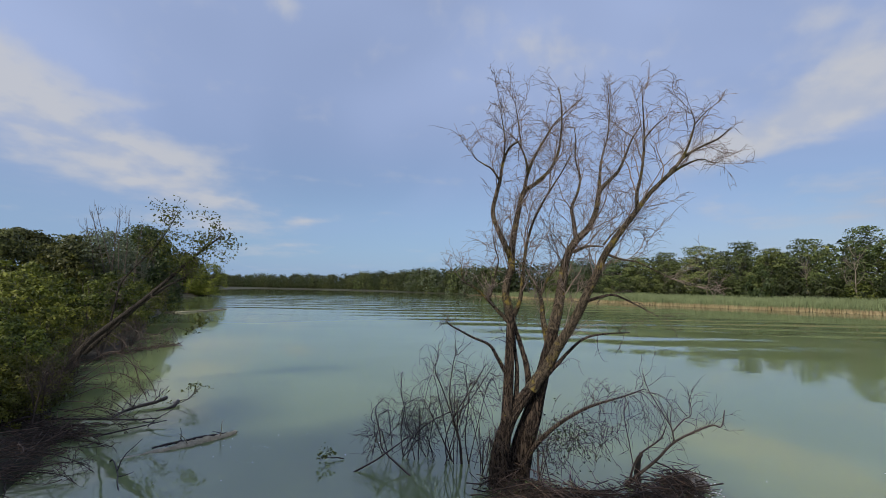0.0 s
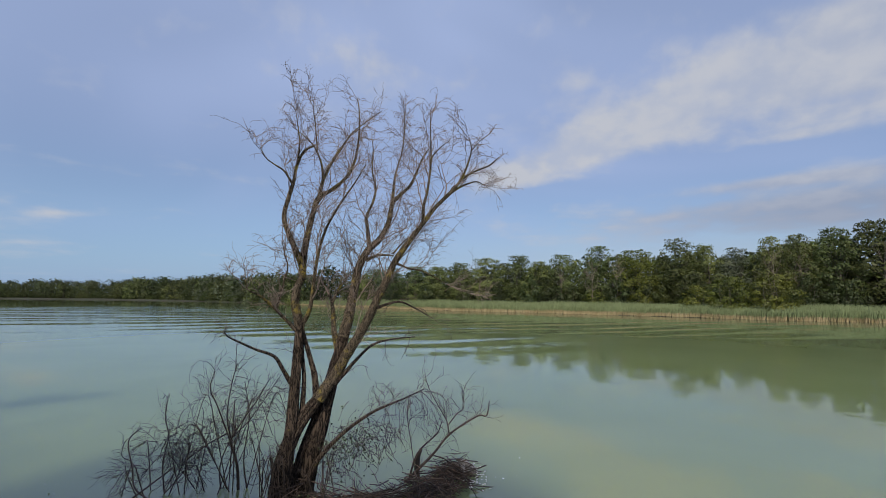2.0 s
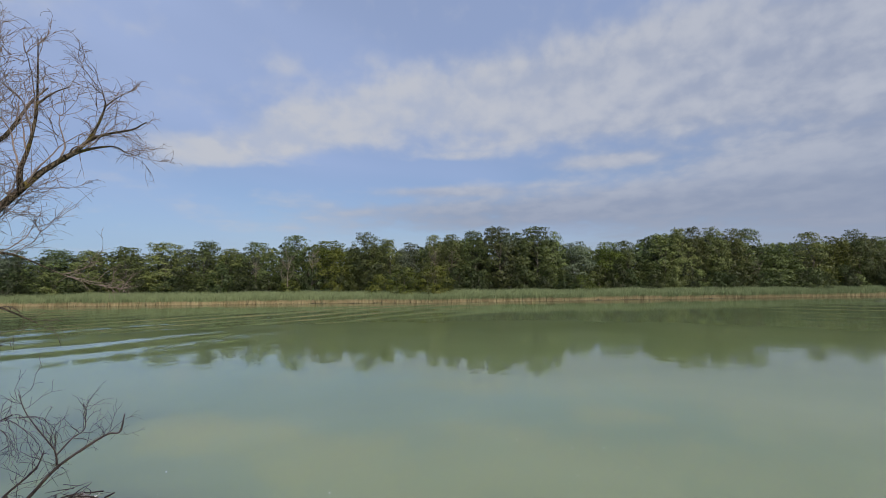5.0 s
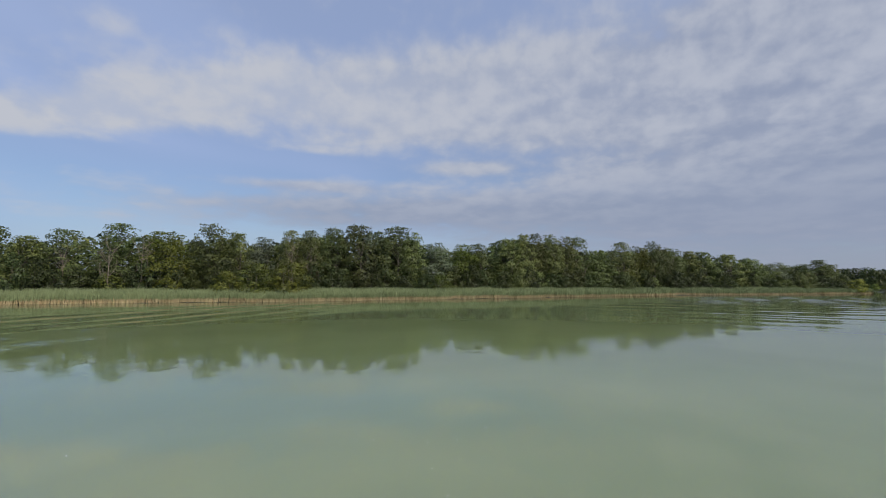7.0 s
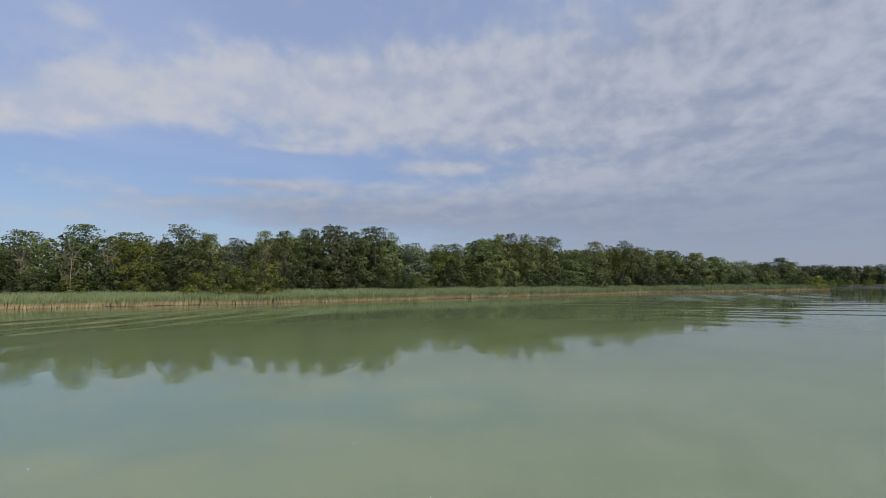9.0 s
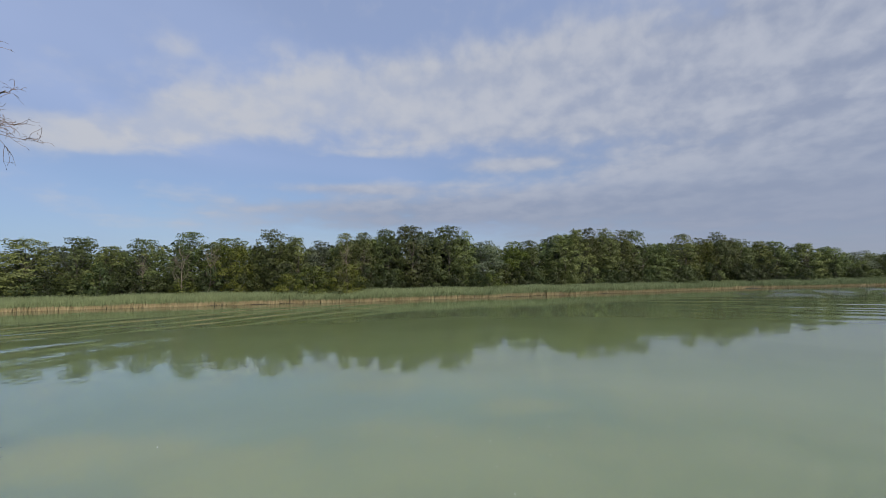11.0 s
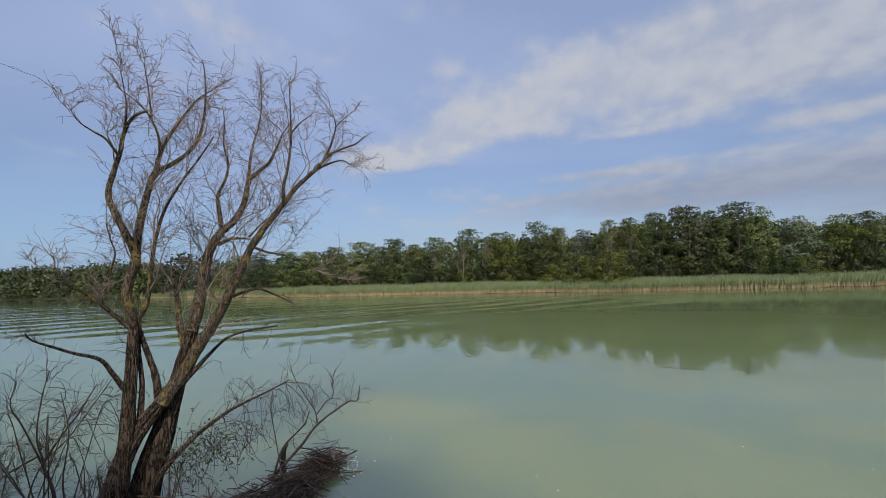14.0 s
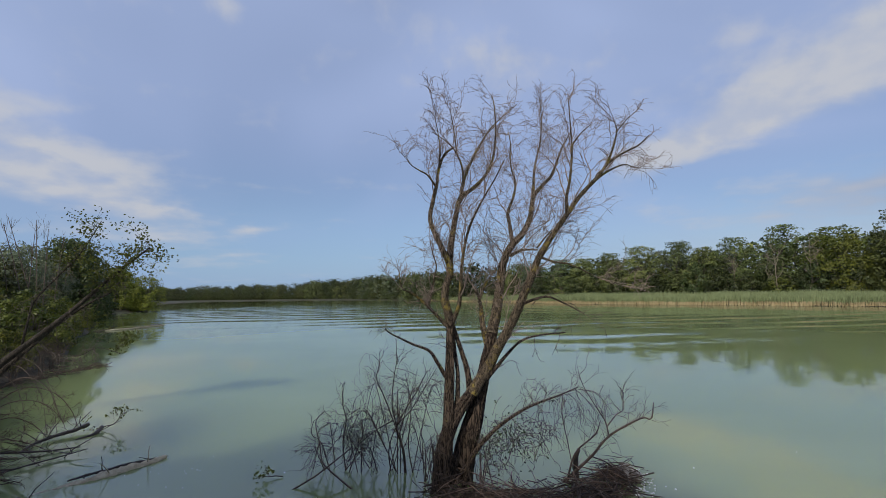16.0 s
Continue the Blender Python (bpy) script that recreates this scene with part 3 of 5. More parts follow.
THICKET = [
    leafy("shrub", "dense dark green shrub at the foot of the far wood", "shrub", "shrubs under the far woods", 6, 0.03, 3.8, 28, 1.15, 2900, (0.34, 0.27), LEAF_FOREST, 21, stems=3, trunk=0.07, up=0.9, limbs=4, soft=0.6, squat=0.7),
    leafy("shrub", "bright green shrub at the foot of the far wood", "shrub", "shrubs under the far woods", 6, 0.03, 3.6, 28, 1.1, 2900, (0.34, 0.27), LEAF_BRIGHT, 22, stems=3, trunk=0.07, up=0.9, limbs=4, soft=0.6, squat=0.7),
    # leaf colour darkened to stand for the shade under the trees
    leafy("shrub", "very dark shrub, shade of the far wood put into its colour", "shrub", "shrubs under the far woods", 6, 0.02, 4.0, 26, 1.2, 2700, (0.34, 0.27), LEAF_DARK, 23, stems=3, trunk=0.07, up=0.9, limbs=4, soft=0.6, squat=0.7),
]
WEST_ROW = [(-17, 160, 12.2), (-9, 151, 12.6), (-3, 145, 13.0), (5, 137, 12.7), (11, 131, 12.4), (17, 127, 13.3), (24, 123, 14.4), (32, 118, 14.8), (36, 114.5, 13.0), (41, 111, 14.6),
            (48, 105, 16.2), (55, 100, 15.0), (61, 94, 16.8), (65, 90, 15.2), (69, 86, 14.2), (73, 82, 16.0), (76, 79, 16.1)]
EAST_ROW = [(81, 76, 17.1), (86, 73, 18.2), (94, 67, 18.3), (98, 65, 17.1), (103, 61, 14.5), (110, 56, 14.5), (113, 53, 14.6), (121, 47, 16.6), (125, 44, 18.1), (129, 42, 18.5),
            (134, 39, 18.5), (139, 36, 18.2), (143, 33, 18.3), (149, 28, 14.3), (157, 22, 17.2), (164, 18, 16.3), (168, 14, 18.1), (172, 11, 16.6), (176, 8, 16.2),
            (182, 3, 15.3), (185, -1, 15.2), (191, -9, 14.4), (197, -16, 13.0), (203, -24, 11.4), (213, -33, 11.1), (218, -39, 12.8), (223, -43, 11.1)]
BRIGHT_AT = {(55, 100), (164, 18), (110, 56)}
SILVER_AT = {(103, 61), (69, 86), (-3, 145), (203, -24)}
SLIM_AT = {(41, 111), (76, 79), (17, 127), (48, 105), (157, 22), (129, 42), (113, 53), (73, 82)}
rnd = random.Random(5)
ROW = WEST_ROW + EAST_ROW
spine = np.array([(x, y) for x, y, _ in ROW], float)
gaps = np.linalg.norm(np.diff(spine, axis=0), axis=1)
for k, (x, y, h) in enumerate(ROW):
    pick = 3 if (x, y) in BRIGHT_AT else 4 if (x, y) in SILVER_AT else 2 if (x, y) in SLIM_AT else rnd.choice((0, 1))
    room = 0.5 * (gaps[max(0, k - 1)] + gaps[min(len(gaps) - 1, k)])
    wide = min(6.6, max(4.3, 0.8 * room)) / 5.0
    place(FOREST[pick], x, y, 0.4, rnd.uniform(0, 6.28), wide, (h - 0.4) / 15 / wide)
for k in range(len(ROW) - 1):
    a, b = spine[k], spine[k + 1]
    gone = unit(b - a)
    out = np.array([-gone[1], gone[0]])
    out = out if float(inland([a + out * 5])[0]) > float(inland([a - out * 5])[0]) else -out
    low = min(ROW[k][2], ROW[k + 1][2])
    for back, share in ((6, 0.9), (13, 0.94)):
        p = a + (b - a) * rnd.uniform(0.3, 0.7) + out * (back + rnd.uniform(-1.5, 1.5))
        place(BEHIND[rnd.choice((0, 1, 0, 1, 2))], p[0], p[1], 0.4, rnd.uniform(0, 6.28), low * share * rnd.uniform(0.94, 1.03) / 15)
    # mostly the shrub with shade in its colour, for a dark foot
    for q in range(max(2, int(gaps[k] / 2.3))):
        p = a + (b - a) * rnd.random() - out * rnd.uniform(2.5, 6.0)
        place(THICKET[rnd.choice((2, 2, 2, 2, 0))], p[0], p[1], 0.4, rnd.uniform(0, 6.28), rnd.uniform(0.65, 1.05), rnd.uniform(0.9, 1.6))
for x, y, s in ((62.1, 80.0, 1.2), (67.0, 75.2, 1.25), (58.7, 84.2, 0.95), (98.7, 56.7, 0.9), (45.5, 101.8, 0.8), (205.0, -29.2, 0.8), (209.9, -34.0, 0.78), (221.5, -47.9, 0.82), (220.9, -50.6, 0.85), (161, 18, 1.1)):
    near = 0.975 if x < 120 else 1.0
    place(THICKET[1], x * near, y * near, 0.4, x * 1.3, s)

FILL = [
    leafy("understorey_tree", "dark green tree deep inside the far wood", "tree", "trees deep in the far wood", 13, 0.03, 5.6, 22, 2.2, 950, (1.05, 0.82), LEAF_FOREST, 34, limbs=8),
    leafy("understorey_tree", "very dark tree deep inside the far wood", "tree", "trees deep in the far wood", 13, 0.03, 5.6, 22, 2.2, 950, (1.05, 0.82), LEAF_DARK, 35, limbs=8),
]
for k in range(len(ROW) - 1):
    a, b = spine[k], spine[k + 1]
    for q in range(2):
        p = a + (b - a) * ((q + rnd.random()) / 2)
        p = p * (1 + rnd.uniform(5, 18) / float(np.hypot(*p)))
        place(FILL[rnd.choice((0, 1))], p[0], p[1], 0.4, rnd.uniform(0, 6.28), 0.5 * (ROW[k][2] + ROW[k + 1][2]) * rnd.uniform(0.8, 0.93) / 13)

place(FOREST[3], 53.0, 95.6, 0.4, 1.0, 0.85)
DEAD = bare("dead_tree", "pale leafless dead tree standing in the far wood", "tree", 15, 0.12, 8, PALE_BARK, 0.6, 12)
for x, y, s, turn in ((44.4, 100.0, 1.0, 0.0), (47.7, 97.3, 1.06, 2.4), (40.6, 107.1, 0.85, 4.8), (71.3, 81.4, 1.12, 0.9), (75.5, 77.1, 1.06, 3.3), (141.4, 30.7, 0.8, 5.7), (166.2, 14.6, 1.02, 1.8)):
    place(DEAD, x, y, 0.4, turn, s)

# the head of the lake, several hundred metres off
FARWOOD = [
    leafy("distant_tree", "small dark tree in the distant lakeside wood", "tree", "trees of the distant wood", 11, 0.03, 5.6, 16, 2.3, 600, (0.95, 0.75), LEAF_FOREST, 31, limbs=8),
    leafy("distant_tree", "small grey-green tree in the distant lakeside wood", "tree", "trees of the distant wood", 11, 0.03, 5.8, 16, 2.4, 600, (0.95, 0.75), LEAF_SILVER, 32, limbs=8),
    leafy("distant_tree", "small very dark tree in the distant lakeside wood", "tree", "trees of the distant wood", 11, 0.03, 5.4, 16, 2.3, 600, (0.95, 0.75), LEAF_DARK, 33, limbs=8),
]
far_line = np.array([(-385, 352), (-300, 318), (-240, 310), (-175, 302), (-118, 268), (-66, 218), (-42, 188), (-26, 170)], float)
for i in range(len(far_line) - 1):
    a, b = far_line[i], far_line[i + 1]
    steps = int(np.linalg.norm(b - a) / 3.6)
    for k in range(steps):
        p = a + (b - a) * (k + rnd.random()) / steps
        d = float(np.hypot(*p))
        for back in (0, 9):
            q = p * (1 + (back + rnd.uniform(-2, 2)) / d)
            place(FARWOOD[rnd.choice((0, 1, 2, 2, 2) if i > 3 else (0, 2, 2, 2))], q[0], q[1], 0.3, rnd.uniform(0, 6.28), rnd.choice((0.85, 0.95, 1.0, 1.1)) * rnd.uniform(0.92, 1.06) * (1.12 if i > 2 else 1.0))
        if i > 2 and rnd.random() < 0.8:
            q = p * (1 - rnd.uniform(6, 10) / d)
            place(FARWOOD[rnd.choice((1, 0))], q[0], q[1], -0.2, rnd.uniform(0, 6.28), rnd.uniform(0.18, 0.34))
for k in range(64):
    x, y = 420 + rnd.uniform(-4, 30), -178 + k * 1.9
    place(FILL[rnd.choice((0, 1, 1))], x + 30, y, -0.6, rnd.uniform(0, 6.28), rnd.uniform(0.85, 1.3))
for k in range(10):
    place(THICKET[1], 415 + rnd.uniform(0, 12), -135 + 6 * k, 0.1, k, 0.7)

# ---- wood behind the camera, which shades the near shore ----
for x, y, h in ((-60, -15, 12), (-53, -14, 12.5), (-46, -13, 12.5), (-40, -14, 13), (-36, -9, 14), (-30, -8.6, 16), (-24.5, -9, 16), (-19, -9, 15.4), (-13, -8.8, 15.6), (-8, -9.2, 16), (-3.2, -9.4, 14.5), (4, -19, 12), (12, -25, 12), (-38, -22, 14), (-28, -24, 15), (-18, -24, 15)):
    place(FOREST[rnd.choice((0, 1))], x, y, 0.7, rnd.uniform(0, 6.28), h / 15)

for x, y, s in ((-90, 70, 1.0), (-110, 92, 1.0), (-130, 112, 1.1), (-155, 138, 1.2), (-185, 168, 1.3), (-215, 200, 1.4)):
    place(THICKET[rnd.choice((0, 2))], x, y, 0.3, x, s)

# ---- left bank ----
BANK = "shrubs on the near bank"
SHRUBS = [
    leafy("bank_shrub", "yellow-green leafy shrub crowding the near bank", "shrub", BANK, 3.4, 0.02, 2.2, 24, 0.52, 3700, (0.19, 0.125), LEAF_SHRUB, 41, stems=5, trunk=0.035, up=0.9, soft=0.25),
    leafy("bank_shrub", "yellow-green leafy shrub crowding the near bank", "shrub", BANK, 3.4, 0.02, 2.4, 26, 0.52, 3800, (0.185, 0.12), LEAF_SHRUB, 42, stems=5, trunk=0.035, up=0.9, soft=0.25),
    leafy("bank_shrub", "dark green shrub low over the near bank", "shrub", BANK, 3.0, 0.0, 2.3, 28, 0.50, 3600, (0.19, 0.125), LEAF_SHRUB, 43, stems=5, trunk=0.035, up=0.9, soft=0.25),
]
BANK_NEAR = ((-14.2, 4.2, 2, 0.62), (-13.4, 6.3, 2, 0.5), (-13.9, 7.5, 2, 0.4), (-12.6, 6.0, 2, 0.38), (-12.3, 5.0, 2, 0.42), (-15.5, 6.9, 0, 0.66), (-16.3, 3.6, 0, 0.74), (-18.2, 6.0, 1, 1.05), (-18.0, 8.6, 0, 0.82),
             (-20.3, 4.2, 1, 1.14), (-21, 8.2, 0, 0.9), (-21.6, 11.0, 1, 1.0), (-24, 12.8, 0, 0.9), (-24.6, 8.6, 1, 1.14), (-24.5, 16, 1, 1.0), (-27.5, 15.2, 0, 0.94), (-27.5, 19.5, 1, 1.04), (-31, 22.5, 0, 0.9))
BANK_EDGE = ((-12.7, 5.3, 2, 0.44), (-14.6, 7.6, 1, 0.58), (-16.8, 9.2, 2, 0.5), (-19.7, 11.4, 0, 0.64), (-22.4, 14.6, 2, 0.6), (-17.5, 1.5, 0, 0.85), (-21.5, 1.5, 1, 1.15), (-30, 17.5, 1, 1.2),
             (-25.5, 17.3, 2, 0.5), (-27.5, 20.0, 2, 0.5), (-29.5, 21.6, 2, 0.42), (-31.5, 22.2, 2, 0.56), (-33.6, 24.9, 2, 0.46), (-15.4, 8.5, 2, 0.42), (-18.2, 10.4, 2, 0.46), (-13.1, 7.3, 2, 0.34), (-12.3, 6.7, 2, 0.3), (-11.9, 5.9, 2, 0.32), (-14.3, 8.2, 0, 0.34))
for x, y, k, s in BANK_NEAR + BANK_EDGE:
    place(SHRUBS[k], x, y, on_ground(x, y) - 0.05, x * 1.7 + y, s)
for n in range(20):                                     # on along the bank to its far point
    u = n / 19
    x, y = -37.5 - 62 * u ** 1.15, 28.5 + 55 * u ** 1.1 - 2.0 * (n % 2)
    if float(inland([(x, y)])[0]) > 0.4:
        place(SHRUBS[n % 3], x, y, on_ground(x, y) - 0.05, x * 1.7 + y, 0.62 + 0.4 * u + 0.15 * (n % 2))
BACK = [
    leafy("bank_tree", "dark green bushy tree behind the shrubs of the near bank", "tree", "trees of the near bank", 7, 0.05, 3.2, 34, 1.1, 9000, (0.28, 0.19), LEAF_BACK, 51, stems=2, trunk=0.1, up=0.7, soft=0.25),
    leafy("bank_tree", "mid green bushy tree behind the shrubs of the near bank", "tree", "trees of the near bank", 7, 0.05, 3.0, 34, 1.05, 9000, (0.28, 0.19), LEAF_BACK, 52, stems=2, trunk=0.1, up=0.7, soft=0.25),
    leafy("willow_shrub", "grey-green willow shrub on the near bank", "shrub", "trees of the near bank", 6, 0.05, 2.4, 28, 0.9, 9000, (0.20, 0.085), LEAF_SILVER, 53, stems=4, trunk=0.06, soft=0.25),
    leafy("round_tree", "dense round dark tree standing on the near bank", "tree", "trees of the near bank", 7, 0.03, 2.9, 40, 1.1, 14000, (0.25, 0.17), LEAF_DARK, 54, trunk=0.14, soft=0.25),
    leafy("waterside_bush", "round olive-green bush hanging over the water's edge", "shrub", "trees of the near bank", 7, 0.0, 3.6, 40, 1.0, 7000, (0.30, 0.20), LEAF_SHRUB, 55, trunk=0.14, stems=3, soft=0.25),
]
for x, y, k, h in ((-31, 12.5, 0, 6.0), (-33.5, 16.5, 0, 6.3), (-31.5, 19.5, 1, 6.2), (-37, 14, 1, 6.4), (-38, 20, 0, 7.0), (-34, 22.5, 2, 6.4), (-36.5, 25.0, 2, 6.8), (-45, 14, 0, 7.5), (-33, 7, 0, 6), (-52.5, 40.2, 3, 9.7), (-58, 45, 0, 6.4), (-66, 52, 3, 9.1), (-76, 60, 0, 7.0), (-94.5, 90, 4, 8.6), (-98, 87, 4, 9.3), (-46, 24, 0, 7.8), (-50, 30, 1, 8.0), (-51, 18, 0, 8.0), (-104, 90, 3, 10.5), (-41, 27.5, 1, 6.4)):
    place(BACK[k], x, y, max(0.1, on_ground(x, y)), x + 2 * y, h * (0.87 if k < 2 else 1.0) / (6 if k == 2 else 7))


# ---- leaning tree, dead stems, driftwood at the left bank ----
def twigs_from(build, line, r, rng, count, length, start=0.3, rise=0.12, droop=0.25, wild=0.22, forks=4, sides=3, tips=None):
    """Side twigs along a limb, each with finer forks. tips collects the ends."""
    n = len(line)
    for _ in range(count):
        i = int(n * rng.uniform(start, 0.999))
        i = min(i, n - 2)
        tan = unit(line[i + 1] - line[i])
        way = unit(tan * rng.uniform(0.3, 1.0) + rng.normal(size=3) * 0.75 + (0, 0, 0.35))
        l = length * rng.uniform(0.45, 1.2)
        sub = wander(line[i], way, l, rng, 7, wild, rise, droop)
        tube(build, sub, r * rng.uniform(0.7, 1.2), r * 0.35, sides)
        for _ in range(forks):
            j = rng.integers(1, len(sub) - 1)
            t2 = unit(sub[j + 1] - sub[j])
            fine = wander(sub[j], unit(t2 + rng.normal(size=3) * 0.7), l * rng.uniform(0.3, 0.6), rng, 5, wild * 1.1, rise, droop * 1.3)
            tube(build, fine, r * 0.55, r * 0.25, 3)
            if tips is not None:
                tips.append(fine[-1])
                tips.append(fine[-3])


def make_leaning_tree():
    rng = np.random.default_rng(61)
    ob = thing("leaning_tree", "half-fallen leafy tree leaning from the bank over the water", "tree")
    stems = (("trunk", [(-14.74, 8.69, 0.3), (-14.16, 9.08, 1.35), (-13.58, 9.42, 2.0), (-12.97, 9.77, 2.62), (-12.32, 10.12, 3.35), (-11.79, 10.3, 3.88), (-11.29, 10.42, 4.29), (-10.82, 10.5, 4.64)], 0.10, 0.02, 0.62, 22),
             ("trunk", [(-13.79, 9.43, 1.69), (-13.54, 9.4, 2.53), (-13.29, 9.37, 3.19), (-12.85, 9.59, 3.84), (-12.4, 9.81, 4.47), (-11.96, 9.99, 5.39)], 0.034, 0.010, 0.5, 12),
             ("limb", [(-13.44, 9.56, 2.16), (-12.81, 9.54, 1.81), (-12.05, 9.65, 1.73), (-11.39, 9.62, 1.95), (-10.67, 9.64, 1.8)], 0.015, 0.006, 0.9, 2),
             ("trunk", [(-14.4, 9.23, 1.1), (-13.87, 9.56, 1.76), (-13.33, 9.89, 2.43), (-12.71, 10.27, 3.04), (-12.14, 10.55, 3.4)], 0.08, 0.02, 0.7, 5))
    leaf, twig, tips = Build(), Build(), []
    for name, pts, r0, r1, start, count in stems:
        b = Build()
        line = smooth_line(pts, 4)
        tube(b, line, r0, r1, 8, rng, 0.06)
        part(name, b, LEAN_BARK, ob)
        twigs_from(twig, line, 0.007, rng, count, 0.75, start, 0.06, 0.15, 0.2, 4, 3, tips)
        twigs_from(twig, line[: int(len(line) * 0.8)], 0.007, rng, 38, 0.6, 0.15, -0.15, 0.45, 0.28, 3)
    tips = np.array(tips)
    pos = np.repeat(tips, 7, axis=0) + rng.normal(size=(len(tips) * 7, 3)) * 0.11
    leaves(leaf, pos, unit(rng.normal(size=pos.shape) + (0, 0, 0.6)), 0.09, 0.055, rng)
    tagged(part("twigwork", twig, LEAN_TWIG, ob), kind="stuff")
    part("leaves", leaf, LEAF_BRIGHT, ob, smooth=False)


make_leaning_tree()


def make_dead_stems():
    rng = np.random.default_rng(62)
    ob = thing("dead_shrub", "bare grey upright stems of a dead shrub above the bank", "shrub")
    fine = Build()
    for x, y, dx, dy, top in ((-24.7, 17.2, -0.6, -0.9, 7.3), (-24.6, 17.35, -0.1, -0.2, 7.2), (-24.9, 16.9, -0.5, -0.7, 6.9), (-24.45, 17.55, 0.0, 0.0, 6.8), (-24.8, 17.1, 0.0, 0.1, 6.7), (-24.2, 17.9, 0.1, 0.2, 6.4), (-25.2, 16.5, -0.3, -0.4, 6.0)):
        b = Build()
        line = smooth_line([(x + 0.2, y, 0.5), (x, y, 3.0), (x + dx * 0.5, y + dy * 0.4, 5.0), (x + dx, y + dy, top)], 4)
        line = line * 1.2 - (0, 0, 0.64)
        tube(b, line, 0.04, 0.014, 6)
        part("stem", b, LEAN_TWIG, ob)
        twigs_from(fine, line, 0.012, rng, 7, 1.1, 0.45, 0.3, 0.0, 0.12, 3)
    tagged(part("twigwork", fine, LEAN_TWIG, ob), kind="stuff")


make_dead_stems()


def stick_mesh(seed):
    rng = np.random.default_rng(seed)
    b = Build()
    line = wander((-0.5, 0, 0), (1, 0, 0), 1.0, rng, 5, 0.10)
    tube(b, line, 0.014, 0.007, 5, rng, 0.1)
    return b.mesh("stick", STICK)


STICKS = [stick_mesh(s) for s in range(8)]


def stick_heap(ob, spots, count, seed, long, lift, loose):
    """Sticks laid criss-cross over the spots: some as parts, the small rest as one mat."""
    rng = np.random.default_rng(seed)
    spots = np.array(spots, float)
    rest = Build()
    for k in range(count + loose):
        c = spots[rng.integers(len(spots))]
        x, y = c[:2] + rng.normal(size=2) * c[2] * 0.55
        z = abs(rng.normal()) * lift * 0.55 + 0.02
        turn, tip = rng.uniform(0, 6.28), rng.normal(0, 0.16)
        l = long * rng.uniform(0.35, 1.2)
        if k < count:
            s = new("stick", STICKS[k % len(STICKS)])
            s.parent = ob
            s.matrix_basis = Matrix.LocRotScale((x, y, z), Euler((0, tip, turn)), (l, rng.uniform(0.35, 0.95), rng.uniform(0.35, 0.95)))
        else:
            l *= 0.6
            d = np.array([math.cos(turn), math.sin(turn), tip])
            line = wander(np.array([x, y, z * 0.7]) - d * l / 2, d, l, rng, 4, 0.15)
            tube(rest, line, rng.uniform(0.004, 0.012), 0.003, 4)
    tagged(part("brushwood", rest, STICK, ob, "mat of small brown twigs"), kind="stuff")


bank_drift = thing("driftwood_heap", "heap of dark brown flotsam sticks along the water's edge", "driftwood")
stick_heap(bank_drift, [(-9.3, 4.6, 0.8), (-9.9, 5.3, 0.8), (-10.8, 5.8, 0.7), (-11.8, 6.3, 0.7), (-10.5, 6.45, 0.35), (-10.9, 5.2, 0.9), (-12.0, 6.2, 0.9)], 170, 71, 1.1, 0.28, 900)
far_drift = thing("driftwood_heap", "low line of flotsam sticks below the leaning tree", "driftwood")
stick_heap(far_drift, [(-15.2, 9.2, 0.6), (-16.5, 10.2, 0.6), (-18, 11.4, 0.5), (-19.7, 12.6, 0.4), (-19.9, 13.6, 0.3), (-20.2, 14.6, 0.3), (-20.5, 15.6, 0.25), (-20.6, 16.6, 0.2), (-20.6, 17.4, 0.2), (-22.5, 17.0, 0.6), (-24.3, 18.6, 0.6), (-43.4, 36.6, 0.5), (-43, 38.2, 0.5), (-43, 40, 0.5), (-43.6, 42, 0.5), (-44.4, 44, 0.4)], 110, 72, 1.4, 0.16, 700)


def log(name, label, pts, r0, r1, mat, seed, stubs=0, bulge=0.0, lumpy=0.2):
    rng = np.random.default_rng(seed)
    ob = thing(name, label, "log")
    b = Build()
    line = smooth_line(pts, 5)
    tube(b, line, r0, r1, 12, rng, lumpy, 1.0, bulge)
    part("stem", b, mat, ob)
    for k in range(stubs):
        s = Build()
        i = rng.integers(2, len(line) - 2)
        tube(s, wander(line[i], rng.normal(size=3) + (0, 0, 0.8), rng.uniform(0.2, 0.6), rng, 4, 0.15), 0.012, 0.005, 5)
        part("stub", s, mat, ob)
    return ob


log("floating_log", "pale weathered log floating in the shallows", [(-8.48, 5.8, -0.09), (-8.28, 6.3, -0.07), (-8.0, 6.75, -0.05), (-7.78, 7.2, -0.035), (-7.6, 7.68, -0.01), (-7.52, 7.95, 0.03)], 0.045, 0.03, LOG_PALE, 81, 3, 0.075, 0.3)
for seed, a, b in ((91, 0.12, 0.5), (93, 0.35, 0.72), (94, 0.6, 0.98)):
    strip = [(-8.3 + 0.75 * u + 0.03 * math.sin(9 * u + seed), 6.38 + 1.55 * u, 0.03 + 0.035 * math.sin(math.pi * u)) for u in (a, 0.66 * a + 0.34 * b, 0.34 * a + 0.66 * b, b)]
    log("bark_strip", "dark peeling bark lying along the floating log", strip, 0.012, 0.016, LOG_DARK, seed, 1, 0.006, 0.5)
log("wet_log", "black forked wet log lying off the bank", [(-10.9, 7.6, 0.0), (-11.1, 8.05, 0.05), (-11.15, 8.5, 0.07), (-11.05, 8.9, 0.10), (-11.05, 9.2, 0.14)], 0.022, 0.05, LOG_DARK, 82, 9)
